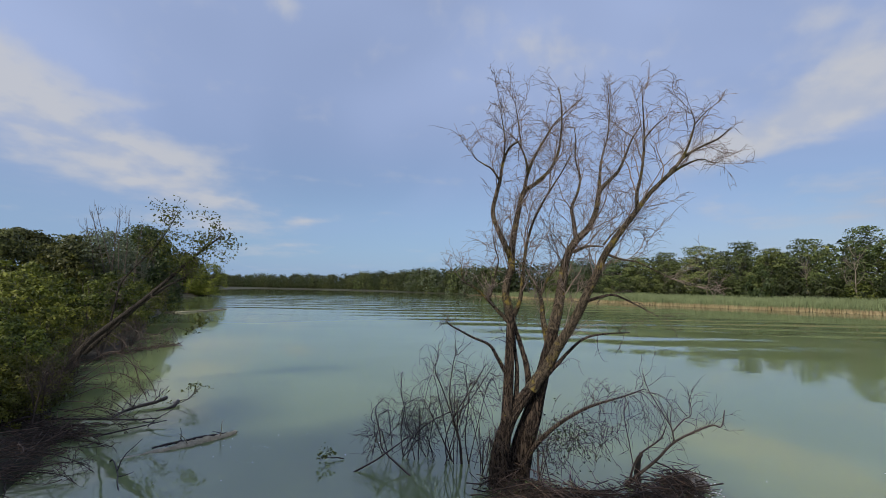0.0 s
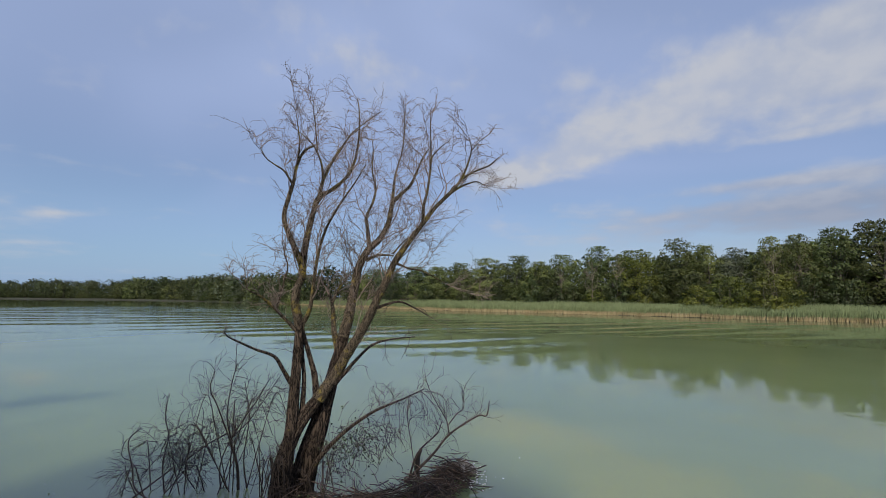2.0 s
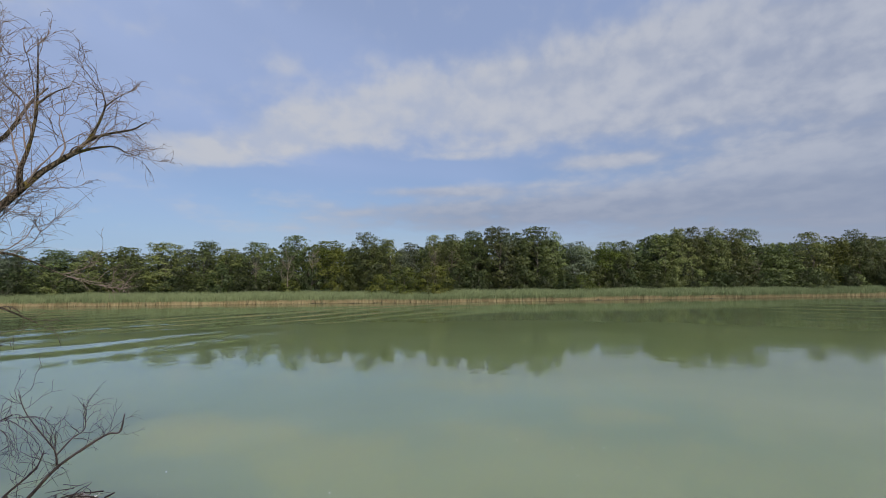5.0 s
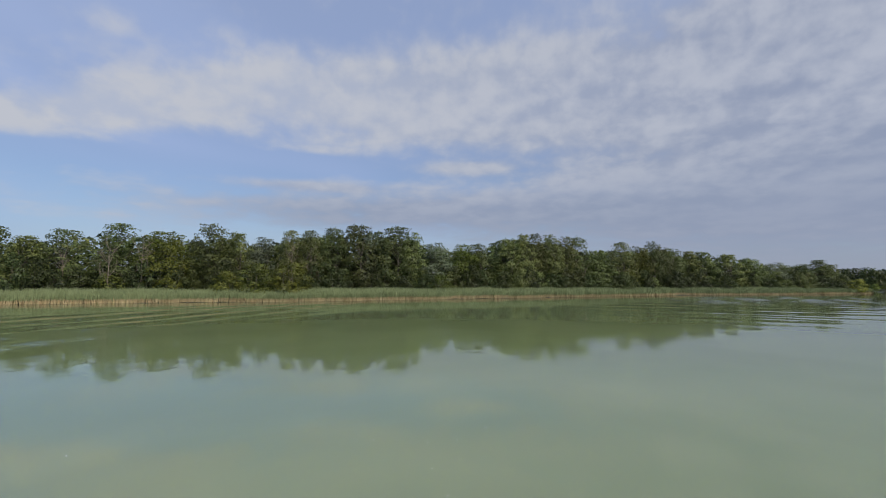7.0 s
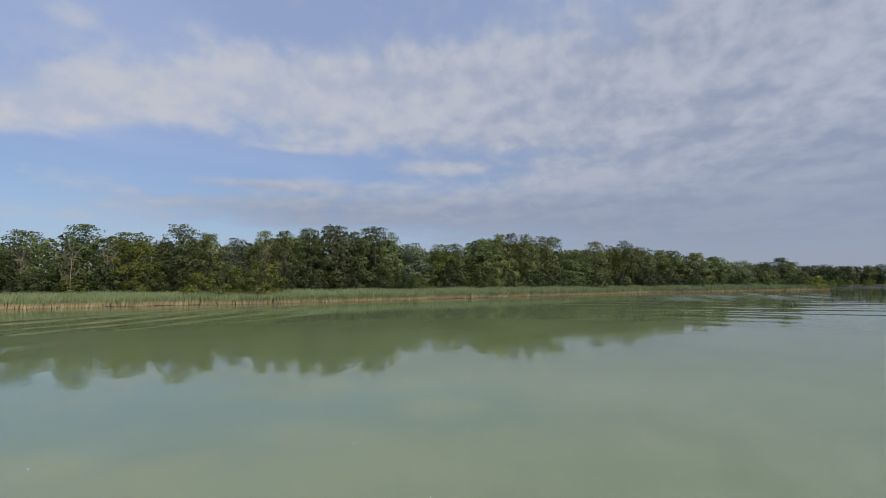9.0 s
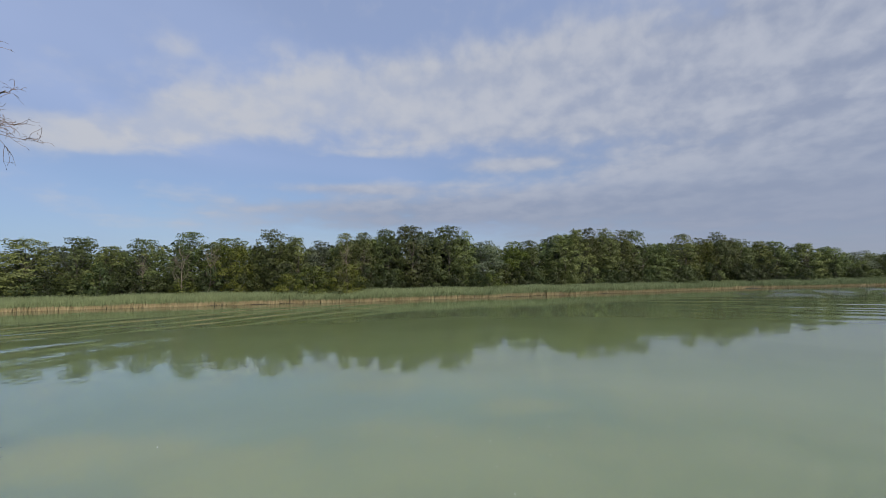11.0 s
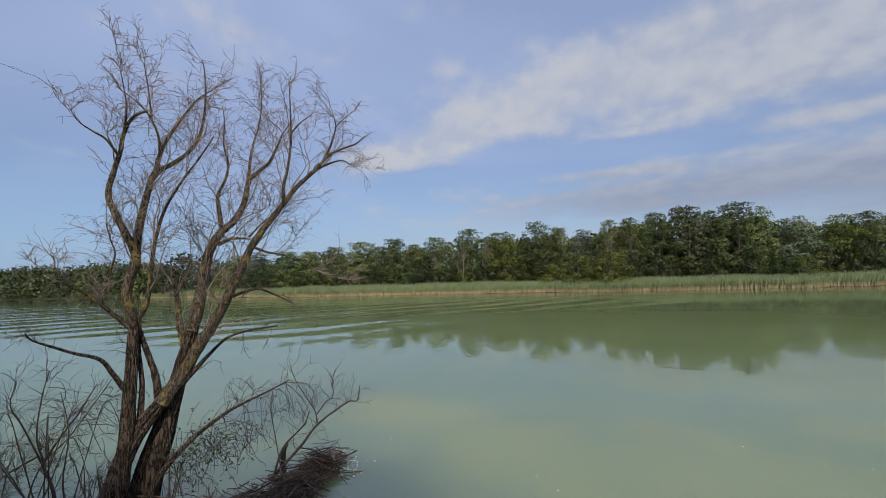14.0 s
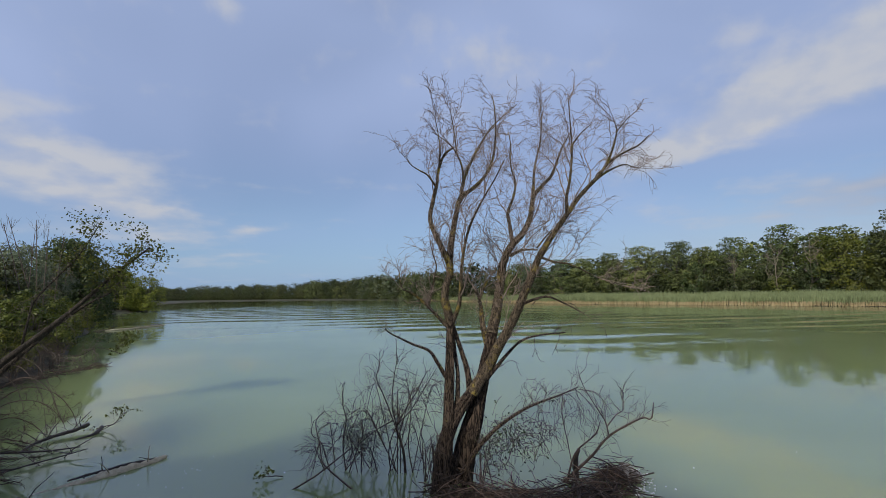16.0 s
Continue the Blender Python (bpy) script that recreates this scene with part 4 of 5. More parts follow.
log("wet_log", "short black wet log lying off the bank", [(-10.6, 8.55, -0.01), (-10.5, 8.9, 0.02), (-10.66, 9.24, 0.09)], 0.025, 0.045, LOG_DARK, 83, 2)
log("wet_log", "thin black stick lying over the shallows", [(-9.9, 6.6, 0.04), (-9.75, 7.1, 0.05), (-9.6, 7.5, 0.06), (-9.4, 7.85, 0.1)], 0.018, 0.008, LOG_DARK, 88, 5)
log("wet_log", "thin black stick lying over the shallows", [(-11.9, 7.0, 0.08), (-11.0, 7.4, 0.07), (-10.3, 7.7, 0.05), (-9.9, 8.1, 0.03)], 0.03, 0.010, LOG_DARK, 89, 6)
log("wet_log", "black branch sloping into the shallows", [(-8.42, 5.9, -0.02), (-8.3, 5.88, 0.05), (-7.8, 5.6, 0.03), (-7.34, 5.28, 0.01), (-6.95, 5.05, -0.03)], 0.014, 0.009, LOG_DARK, 90, 2)
log("stranded_log", "pale log stranded at the edge of the reeds", [(96.2, 62.6, 0.15), (97.4, 60.9, 0.35), (98.3, 59.8, 0.3)], 0.16, 0.08, LOG_PALE, 84, 3)


# ---- the bare willow standing in the water ----
def make_willow():
    rng = np.random.default_rng(91)
    ob = thing("bare_willow", "many-stemmed leafless willow with yellow lichen standing in the lake", "tree")
    twig, low = Build(), Build()

    def limb(name, pts, r0, r1):
        b = Build()
        line = smooth_line(pts, 5)
        thick = r0 > 0.065
        r0, r1 = r0 * 0.94, r1 * (0.66 if name == "trunk" else 0.5)
        tube(b, line, r0, r1, 72 if name == "trunk" else 9 if thick else 6, rng, 0.07 if thick else 0.04, 0.8)
        part(name, b, WILLOW_BARK if name == "trunk" or line[-1][2] < 2.9 else LIMB_BARK, ob)
        if name == "trunk":
            return
        if line[0][2] < 0.5:
            twigs_from(low, line, 0.0045, rng, 26, 0.8, 0.35, -0.25, 0.5, 0.22, 5)
        long = float(np.linalg.norm(np.diff(line, axis=0), axis=1).sum())
        high = line[-1][2] > 2.9
        fine = twig if high else low
        lines = [(line, long)]
        for _ in range(int(0.5 + 2.5 * long) if high and long > 0.5 else 0):
            i = min(len(line) - 2, int(len(line) * rng.uniform(0.1, 0.9)))
            tan = unit(line[i + 1] - line[i])
            reach = rng.uniform(0.5, 1.15) * (0.5 if line[i][2] > 5.4 or line[i][0] < -1.5 or line[i][0] > 0.9 else 1.0)
            sub = wander(line[i], 0.95 * tan + rng.normal(size=3) * (0.42, 0.42, 0.2) - (0.12 * line[i][0] + 0.02, 0, -0.12), reach, rng, 11, 0.13, 0.05, 0.04)
            b = Build()
            tube(b, sub, min(0.013, 0.4 * (r0 + (r1 - r0) * i / len(line))), 0.0035, 5)
            part("branch", b, TWIG_BARK, ob)
            lines.append((sub, reach))
        for line, long in lines:
            for q in range(int(2 + long * (5.5 if 2.9 < line[-1][2] < 4.4 and line[-1][0] < -1 else 3.7 if high else 2.8))):
                i = len(line) - 2 if q < 2 else min(len(line) - 2, int(len(line) * rng.uniform(0.15, 1.0)))
                tan = unit(line[i + 1] - line[i])
                edge = 0.7 if line[i][2] > 5.7 or line[i][0] < -1.7 or line[i][0] > 1.3 else 1.0       # the rim of the crown grows shorter shoots
                l1 = rng.uniform(0.3, 0.68) * (1.0 if high else 0.8) * edge
                bough = wander(line[i], 0.6 * tan + rng.normal(size=3) * (0.65, 0.65, 0.45) + (0, 0, 0.08 if high else 0.0), l1, rng, 8, 0.19, 0.11, 0.22 if high else 0.45)
                tube(fine, bough, min(0.0062, 0.4 * r0 + 0.0015) - 0.0022 * i / len(line), 0.0028, 3)
                for _ in range(4):
                    j = rng.integers(1, len(bough) - 1)
                    shoot = wander(bough[j], unit(bough[j + 1] - bough[j]) + rng.normal(size=3) * 0.6, l1 * rng.uniform(0.45, 0.85), rng, 6, 0.2, 0.14, 0.5)
                    tube(fine, shoot, 0.0034, 0.0019, 3)
                    k = rng.integers(1, len(shoot) - 1)
                    tip = wander(shoot[k], unit(shoot[k + 1] - shoot[k]) + rng.normal(size=3) * 0.65, l1 * rng.uniform(0.2, 0.45), rng, 4, 0.22, 0.08, 0.5)
                    tube(fine, tip, 0.0026, 0.0015, 3)

    limb("trunk", [(-1.78, 7.45, -0.28), (-1.72, 7.52, 0.12), (-1.69, 7.6, 0.59), (-1.55, 7.68, 1.03), (-1.37, 7.75, 1.33), (-1.15, 7.82, 1.6), (-1, 7.9, 1.84)], 0.165, 0.110)
    limb("trunk", [(-1.49, 8, -0.28), (-1.42, 8, 0.19), (-1.33, 8, 0.61), (-1.22, 8, 1), (-1.12, 8, 1.43), (-1.01, 8, 1.87), (-0.9, 8, 2.32), (-0.82, 8, 2.66)], 0.212, 0.115)
    limb("trunk", [(-1.65, 7.55, 0.16), (-1.63, 7.59, 0.59), (-1.59, 7.63, 1.13), (-1.58, 7.68, 1.58), (-1.57, 7.72, 2.04), (-1.56, 7.76, 2.52), (-1.55, 7.8, 2.82)], 0.120, 0.085)
    limb("trunk", [(-1.62, 7.78, -0.28), (-1.56, 7.82, 0.2), (-1.48, 7.86, 0.6), (-1.35, 7.9, 1.0), (-1.2, 7.92, 1.4)], 0.075, 0.05)
    limb("limb", [(-1.31, 7.95, 0.87), (-1.27, 7.93, 1.35), (-1.3, 7.91, 1.83), (-1.38, 7.89, 2.14), (-1.48, 7.87, 2.46), (-1.54, 7.85, 2.7)], 0.075, 0.060)
    limb("limb", [(-1.48, 7.75, 1.05), (-1.46, 7.79, 1.51), (-1.46, 7.82, 1.84), (-1.51, 7.86, 2.22), (-1.54, 7.9, 2.6)], 0.060, 0.050)
    limb("limb", [(-1.57, 7.8, 2.71), (-1.65, 7.76, 3.08), (-1.62, 7.73, 3.34), (-1.53, 7.69, 3.61), (-1.62, 7.65, 3.9), (-1.76, 7.62, 4.22), (-1.85, 7.58, 4.52), (-1.78, 7.55, 4.86), (-1.7, 7.51, 5.13), (-1.66, 7.47, 5.34), (-1.55, 7.44, 5.61), (-1.37, 7.4, 5.71)], 0.085, 0.030)
    limb("limb", [(-1.53, 7.8, 2.71), (-1.41, 7.74, 2.96), (-1.36, 7.69, 3.2), (-1.32, 7.63, 3.57), (-1.26, 7.58, 3.95), (-1.14, 7.52, 4.34), (-0.97, 7.47, 4.66), (-0.83, 7.41, 4.87), (-0.67, 7.36, 5.1), (-0.5, 7.3, 5.39)], 0.050, 0.018)
    limb("limb", [(-1.56, 7.8, 3.49), (-1.56, 7.83, 3.85), (-1.52, 7.85, 4.2), (-1.45, 7.88, 4.6), (-1.36, 7.91, 4.94), (-1.18, 7.94, 5.07), (-0.96, 7.96, 5.26), (-0.81, 7.99, 5.5), (-0.73, 8.02, 5.82), (-0.7, 8.05, 6.26), (-0.72, 8.07, 6.68), (-0.76, 8.1, 6.9)], 0.075, 0.012)
    limb("limb", [(-1.35, 7.9, 4.95), (-1.31, 7.98, 5.25), (-1.19, 8.07, 5.61), (-0.99, 8.15, 6), (-0.84, 8.23, 6.27), (-0.66, 8.32, 6.48), (-0.31, 8.4, 6.8)], 0.045, 0.012)
    limb("limb", [(-0.96, 8.1, 2.28), (-1.05, 8.15, 2.65), (-1.08, 8.2, 2.95), (-1.14, 8.25, 3.18), (-1.23, 8.3, 3.33)], 0.070, 0.030)
    limb("limb", [(-1.11, 8.2, 3.05), (-1, 8.3, 3.36), (-0.82, 8.4, 3.63), (-0.67, 8.5, 3.83)], 0.030, 0.012)
    limb("limb", [(-0.87, 8, 2.51), (-0.78, 8.06, 2.91), (-0.71, 8.12, 3.36), (-0.65, 8.18, 3.73), (-0.5, 8.23, 4.05), (-0.29, 8.29, 4.28), (-0.14, 8.35, 4.59), (-0.07, 8.41, 4.98), (0.07, 8.47, 5.16), (0.26, 8.52, 5.37), (0.38, 8.58, 5.65), (0.51, 8.64, 5.98), (0.68, 8.7, 6.26)], 0.110, 0.018)
    limb("limb", [(-0.48, 8.35, 4.1), (-0.53, 8.43, 4.48), (-0.56, 8.51, 4.73), (-0.46, 8.59, 5.01), (-0.41, 8.66, 5.32), (-0.49, 8.74, 5.69), (-0.49, 8.82, 6.15), (-0.53, 8.9, 6.44)], 0.050, 0.012)
    limb("limb", [(-0.07, 8.5, 5.03), (-0.05, 8.56, 5.42), (-0, 8.62, 5.73), (0.09, 8.68, 6.09), (0.13, 8.74, 6.58), (0.1, 8.8, 7.19)], 0.035, 0.010)
    limb("limb", [(-1.22, 7.80, 1.5), (-1.08, 7.86, 1.72), (-0.93, 7.9, 1.94), (-0.76, 7.86, 2.26), (-0.58, 7.82, 2.55), (-0.41, 7.79, 2.88), (-0.26, 7.75, 3.22), (-0.12, 7.71, 3.51), (-0.02, 7.68, 3.76), (0.13, 7.64, 4), (0.3, 7.6, 4.24), (0.48, 7.56, 4.48), (0.64, 7.52, 4.7), (0.81, 7.49, 4.88), (0.99, 7.45, 5.06), (1.14, 7.41, 5.24), (1.34, 7.38, 5.36), (1.58, 7.34, 5.46), (1.74, 7.3, 5.6)], 0.120, 0.014)
    limb("limb", [(0.48, 7.5, 4.45), (0.47, 7.44, 4.72), (0.53, 7.38, 4.99), (0.58, 7.32, 5.43), (0.57, 7.26, 5.89), (0.55, 7.2, 6.35)], 0.040, 0.010)
    limb("limb", [(0.58, 7.3, 5.54), (0.73, 7.2, 5.7), (0.88, 7.1, 5.79)], 0.018, 0.008)
    limb("limb", [(1.11, 7.35, 5.21), (1.2, 7.27, 5.44), (1.25, 7.18, 5.68), (1.2, 7.1, 5.82)], 0.025, 0.008)
    limb("limb", [(1.25, 7.2, 5.66), (1.34, 7.13, 5.76), (1.41, 7.07, 5.82), (1.47, 7, 5.85)], 0.012, 0.006)
    limb("limb", [(0.88, 7.4, 4.95), (1.15, 7.53, 5.14), (1.42, 7.67, 5.26), (1.6, 7.8, 5.22)], 0.030, 0.009)
    limb("limb", [(-1.02, 7.86, 1.7), (-0.89, 7.88, 1.83), (-0.77, 7.9, 1.96), (-0.62, 8, 2.13), (-0.37, 8.1, 2.36), (-0.06, 8.2, 2.45), (0.39, 8.3, 2.49)], 0.055, 0.020)
    limb("limb", [(-0.29, 7.7, 3.02), (-0.1, 7.62, 3.09), (0.11, 7.54, 3.13), (0.33, 7.46, 3.04), (0.55, 7.38, 2.92), (0.72, 7.3, 2.82)], 0.030, 0.012)
    limb("limb", [(0.05, 7.6, 3.77), (0.25, 7.68, 3.7), (0.49, 7.75, 3.66), (0.77, 7.82, 3.52), (0.98, 7.9, 3.41)], 0.025, 0.008)
    limb("limb", [(-0.52, 8.2, 3.87), (-0.29, 8.1, 3.96), (-0.02, 8, 3.94)], 0.040, 0.020)
    limb("limb", [(-0.03, 7.6, 3.94), (0.19, 7.75, 4.21), (0.35, 7.9, 4.31)], 0.020, 0.008)
    limb("limb", [(-1.64, 7.7, 1.78), (-1.76, 7.58, 2.04), (-1.87, 7.47, 2.25), (-2.12, 7.35, 2.37), (-2.3, 7.23, 2.48), (-2.47, 7.12, 2.59), (-2.49, 7, 2.69)], 0.045, 0.016)
    limb("limb", [(-1.39, 7.7, -0.15), (-1.27, 7.73, 0.39), (-1.03, 7.76, 0.73), (-0.73, 7.79, 1.01), (-0.36, 7.81, 1.26), (-0.07, 7.84, 1.39), (0.23, 7.87, 1.5), (0.55, 7.9, 1.64)], 0.060, 0.016)
    limb("limb", [(-1.9, 7.6, 3), (-1.8, 7.52, 3.38), (-1.72, 7.45, 3.67), (-1.76, 7.38, 3.87), (-1.79, 7.3, 4.08)], 0.025, 0.008)
    limb("limb", [(-1.6, 7.8, 2.61), (-1.83, 7.68, 2.88), (-2.06, 7.56, 3.13), (-2.17, 7.44, 3.23), (-2.3, 7.32, 3.33), (-2.31, 7.2, 3.63)], 0.045, 0.012)
    limb("limb", [(-1.65, 7.45, 5.33), (-1.61, 7.4, 5.7), (-1.63, 7.35, 5.98), (-1.69, 7.3, 6.34)], 0.025, 0.008)
    limb("limb", [(-1.69, 7.4, 5.04), (-1.81, 7.3, 5.23), (-1.93, 7.2, 5.3), (-2.05, 7.1, 5.38), (-2.12, 7, 5.52)], 0.025, 0.007)
    limb("limb", [(-1.29, 7.9, 5.23), (-1.32, 7.85, 5.53), (-1.44, 7.8, 5.81), (-1.6, 7.75, 5.98), (-1.82, 7.7, 6.14)], 0.028, 0.010)
    limb("limb", [(-1.39, 7.8, 5.74), (-1.45, 7.83, 6.23), (-1.5, 7.87, 6.5), (-1.52, 7.9, 6.72)], 0.018, 0.006)
    tagged(part("twigwork", twig, TWIG_BARK, ob, "fine reddish-grey twigs"), kind="stuff")
    tagged(part("twigwork", low, WET_TWIG, ob, "dark drooping twigs near the water"), kind="stuff")


make_willow()


def make_drowned(name, label, rows, seed, count, length, forks, rise=0.10, droop=0.30, arches=()):
    """Bare branches with fine twigs. arches: fans of bent-over shoots, each (x, y, spread, height, how many)."""
    rng = np.random.default_rng(seed)
    ob = thing(name, label, "shrub")
    fine, rows = Build(), list(rows)
    for x, y, spread, tall, n in arches:
        for _ in range(n):
            a, l, z = rng.uniform(0, 6.28), spread * rng.uniform(0.5, 1.1), tall * rng.uniform(0.6, 1.1)
            d = np.array([math.cos(a), 0.6 * math.sin(a), 0.0])
            foot = np.array([x, y, -0.1]) + rng.normal(size=3) * (0.12, 0.12, 0.0)
            rows.append(([foot, foot + d * l * 0.4 + (0, 0, z * 0.6), foot + d * l * 0.75 + (0, 0, z), foot + d * l * 1.15 + (0, 0, z * rng.uniform(0.3, 0.95))], 0.010, 0.004))
    for pts, r0, r1 in rows:
        b = Build()
        line = smooth_line(pts, 4)
        tube(b, line, r0, r1, 6, rng, 0.06)
        part("branch", b, WET_TWIG, ob)
        twigs_from(fine, line, 0.0048, rng, count, length, 0.25, rise, droop, 0.24, forks)
    tagged(part("twigwork", fine, WET_TWIG, ob), kind="stuff")


make_drowned("drowned_shrub", "bare drowned shrub rising out of the water beside the willow", (
    ([(-2.5, 8.1, -0.15), (-2.55, 8.1, 0.38), (-2.69, 8.1, 0.81)], 0.028, 0.018),
    ([(-2.71, 8.15, 0.79), (-2.92, 8.1, 1.34), (-3.04, 8.05, 1.65), (-2.96, 8.0, 1.96)], 0.014, 0.005),
    ([(-2.69, 8.15, 0.8), (-2.76, 8.1, 1.2), (-2.69, 8.05, 1.76), (-2.6, 8.0, 2.07)], 0.014, 0.005),
    ([(-2.69, 8.15, 0.8), (-2.47, 8.1, 1.16), (-2.26, 8.05, 1.46), (-2.05, 8.0, 1.84)], 0.014, 0.005),
    ([(-2.36, 8.15, -0.15), (-2.45, 8.1, 0.48), (-2.38, 8.05, 1.18), (-2.47, 8.0, 1.78)], 0.014, 0.005),
    ([(-2.78, 8.15, -0.15), (-2.83, 8.11, 0.36), (-2.66, 8.07, 0.82), (-2.37, 8.04, 1.13), (-1.87, 8.0, 1.89)], 0.014, 0.005),
    ([(-2.76, 8.15, 0.89), (-3.11, 8.1, 0.69), (-3.49, 8.05, 0.35), (-3.66, 8.0, -0.06)], 0.012, 0.005)), 95, 13, 0.62, 4, 0.10, 0.34, ((-2.6, 8.1, 0.9, 1.7, 8), (-3.3, 8.0, 0.8, 0.9, 6)))
make_drowned("drowned_branch", "tangle of black drowned branches below the leaning tree", (
    ([(-13.2, 8.3, 0.4), (-12.7, 8.6, 0.75), (-12.2, 8.9, 0.7), (-11.8, 9.1, 0.3), (-11.7, 9.2, -0.1)], 0.014, 0.006),
    ([(-13.6, 8.5, 0.4), (-12.9, 8.9, 1.0), (-12.3, 9.2, 0.9), (-11.9, 9.4, 0.45), (-11.7, 9.5, -0.1)], 0.014, 0.006),
    ([(-12.6, 7.8, 0.3), (-12.0, 8.1, 0.55), (-11.5, 8.3, 0.35), (-11.1, 8.4, -0.05)], 0.014, 0.006),
    ([(-14.0, 9.0, 0.8), (-13.4, 9.3, 1.2), (-12.8, 9.5, 0.9), (-12.5, 9.6, 0.2), (-12.4, 9.7, -0.1)], 0.016, 0.006),
    ([(-11.8, 7.2, 0.2), (-11.2, 7.5, 0.3), (-10.6, 7.7, 0.15), (-10.2, 7.8, -0.05)], 0.012, 0.006),
    ([(-10.6, 6.0, 0.15), (-10.1, 6.2, 0.2), (-9.5, 6.3, 0.1), (-9.1, 6.4, -0.04)], 0.012, 0.006)), 99, 20, 0.5, 4)
make_drowned("drowned_branch", "black drooping twigs hanging from the leaning tree into the water", (
    ([(-14.3, 9.3, 1.3), (-13.6, 9.2, 1.1), (-12.9, 9.0, 0.6), (-12.5, 8.8, 0.0)], 0.010, 0.004),
    ([(-14.0, 9.4, 1.5), (-13.2, 9.2, 1.4), (-12.3, 9.0, 0.8), (-11.8, 8.8, 0.0)], 0.010, 0.004),
    ([(-13.6, 9.4, 1.7), (-12.6, 9.1, 1.5), (-11.7, 8.8, 0.9), (-11.2, 8.6, 0.0)], 0.010, 0.004),
    ([(-12.6, 7.6, 0.25), (-11.9, 7.7, 0.3), (-11.2, 7.7, 0.2), (-10.6, 7.6, 0.0)], 0.012, 0.005),
    ([(-12.2, 7.3, 0.2), (-11.3, 7.2, 0.25), (-10.4, 7.2, 0.2), (-9.6, 7.1, 0.02)], 0.012, 0.005),
    ([(-9.9, 5.3, 0.2), (-9.3, 5.4, 0.2), (-8.7, 5.5, 0.12), (-8.2, 5.5, 0.0)], 0.012, 0.005),
    ([(-9.2, 4.7, 0.2), (-8.8, 4.9, 0.15), (-8.4, 5.1, 0.08), (-8.0, 5.1, 0.0)], 0.012, 0.005)), 101, 20, 0.45, 4)
for x, y, r, seed in ((-12.6, 7.3, 0.25, 127), (-11.7, 6.6, 0.25, 128), (-13.6, 8.2, 0.25, 129), (-16.9, 10.6, 0.3, 121), (-18.4, 11.6, 0.2, 122), (-19.6, 13.2, 0.2, 123), (-20.6, 14.9, 0.2, 124), (-22.2, 16.5, 0.2, 125), (-24.4, 18.5, 0.2, 126)):
    make_drowned("dead_brush", "low brown leafless brush at the water's edge", tuple(
        ([(x + r * k, y - r * k, 0.0), (x + r * k + 0.25 * math.cos(seed + 2 * k), y - r * k + 0.2 * math.sin(seed * k), 0.6), (x + r * k + 0.7 * math.cos(seed + 2 * k), y - r * k + 0.5 * math.sin(seed * k), 1.05 + 0.2 * k)], 0.022, 0.007)
        for k in (-1, 0, 1)), seed, 22, 0.7, 4)
log("floating_log", "long thin grey log floating off the far end of the bank", [(-43.2, 36.9, 0.02), (-42.7, 38.6, 0.05), (-42.8, 40.6, 0.04), (-43.6, 43.2, 0.05), (-44.6, 45.6, 0.02)], 0.11, 0.05, LOG_PALE, 92, 6)
make_drowned("sunken_branch", "black forked branch sticking out of the shallow water", (
    ([(-4.3, 7.0, -0.08), (-3.9, 7.27, 0.13), (-3.7, 7.43, 0.27), (-3.35, 7.6, 0.54)], 0.017, 0.01),
    ([(-3.0, 7.25, -0.1), (-3.63, 7.4, 0.21), (-3.84, 7.5, 0.33), (-3.94, 7.6, 0.57), (-4.08, 7.7, 0.92), (-3.96, 7.8, 1.1)], 0.016, 0.006),
    ([(-3.96, 7.6, 0.66), (-4.12, 7.63, 0.73), (-4.12, 7.67, 0.91), (-4.07, 7.7, 0.98)], 0.007, 0.004)), 96, 3, 0.35, 2)
make_drowned("drowned_sapling", "thin bare sapling standing in the water", (
    ([(-3.6, 8.0, -0.15), (-3.71, 8.05, 0.43), (-3.67, 8.1, 0.86), (-3.77, 8.15, 1.15), (-3.78, 8.2, 1.43)], 0.012, 0.006),), 97, 16, 0.5, 4, 0.08, 0.4, ((-3.7, 8.0, 0.6, 0.8, 5),))
make_drowned("drowned_shrub", "bare sprawling shrub growing through the flotsam raft", (
    ([(0.1, 8.2, -0.15), (0.52, 8.27, 0.22), (0.77, 8.33, 0.44), (1.07, 8.4, 0.75), (1.58, 8.47, 1.03), (1.76, 8.53, 1.02), (1.83, 8.6, 1.27)], 0.03, 0.008),
    ([(1.05, 8.4, 0.7), (1.01, 8.43, 0.94), (0.94, 8.45, 1.07), (0.69, 8.48, 1.5), (0.59, 8.5, 1.79)], 0.014, 0.005),
    ([(1.03, 8.4, 0.9), (1.2, 8.53, 1.06), (1.35, 8.67, 1.14), (1.34, 8.8, 1.46)], 0.012, 0.005),
    ([(0.3, 8.2, -0.05), (0.46, 8.13, 0.5), (0.79, 8.07, 0.84), (0.88, 8.0, 1.09)], 0.02, 0.006),
    ([(0.47, 8.3, -0.1), (0.35, 8.33, 0.64), (0.28, 8.37, 1.07), (0.31, 8.4, 1.4)], 0.01, 0.004)), 98, 12, 0.5, 3)
make_drowned("drowned_shrub", "thin dark shoots sprouting round the willow's foot", (), 99, 4, 0.4, 3, 0.1, 0.3, ((-1.75, 7.45, 0.4, 0.9, 9), (-1.1, 7.7, 0.4, 0.8, 7), (-2.0, 7.8, 0.5, 1.0, 6)))
log("stump", "short dark broken stump in the flotsam", [(0.48, 8.3, -0.1), (0.47, 8.3, 0.32), (0.53, 8.3, 0.52)], 0.05, 0.03, LOG_DARK, 85)

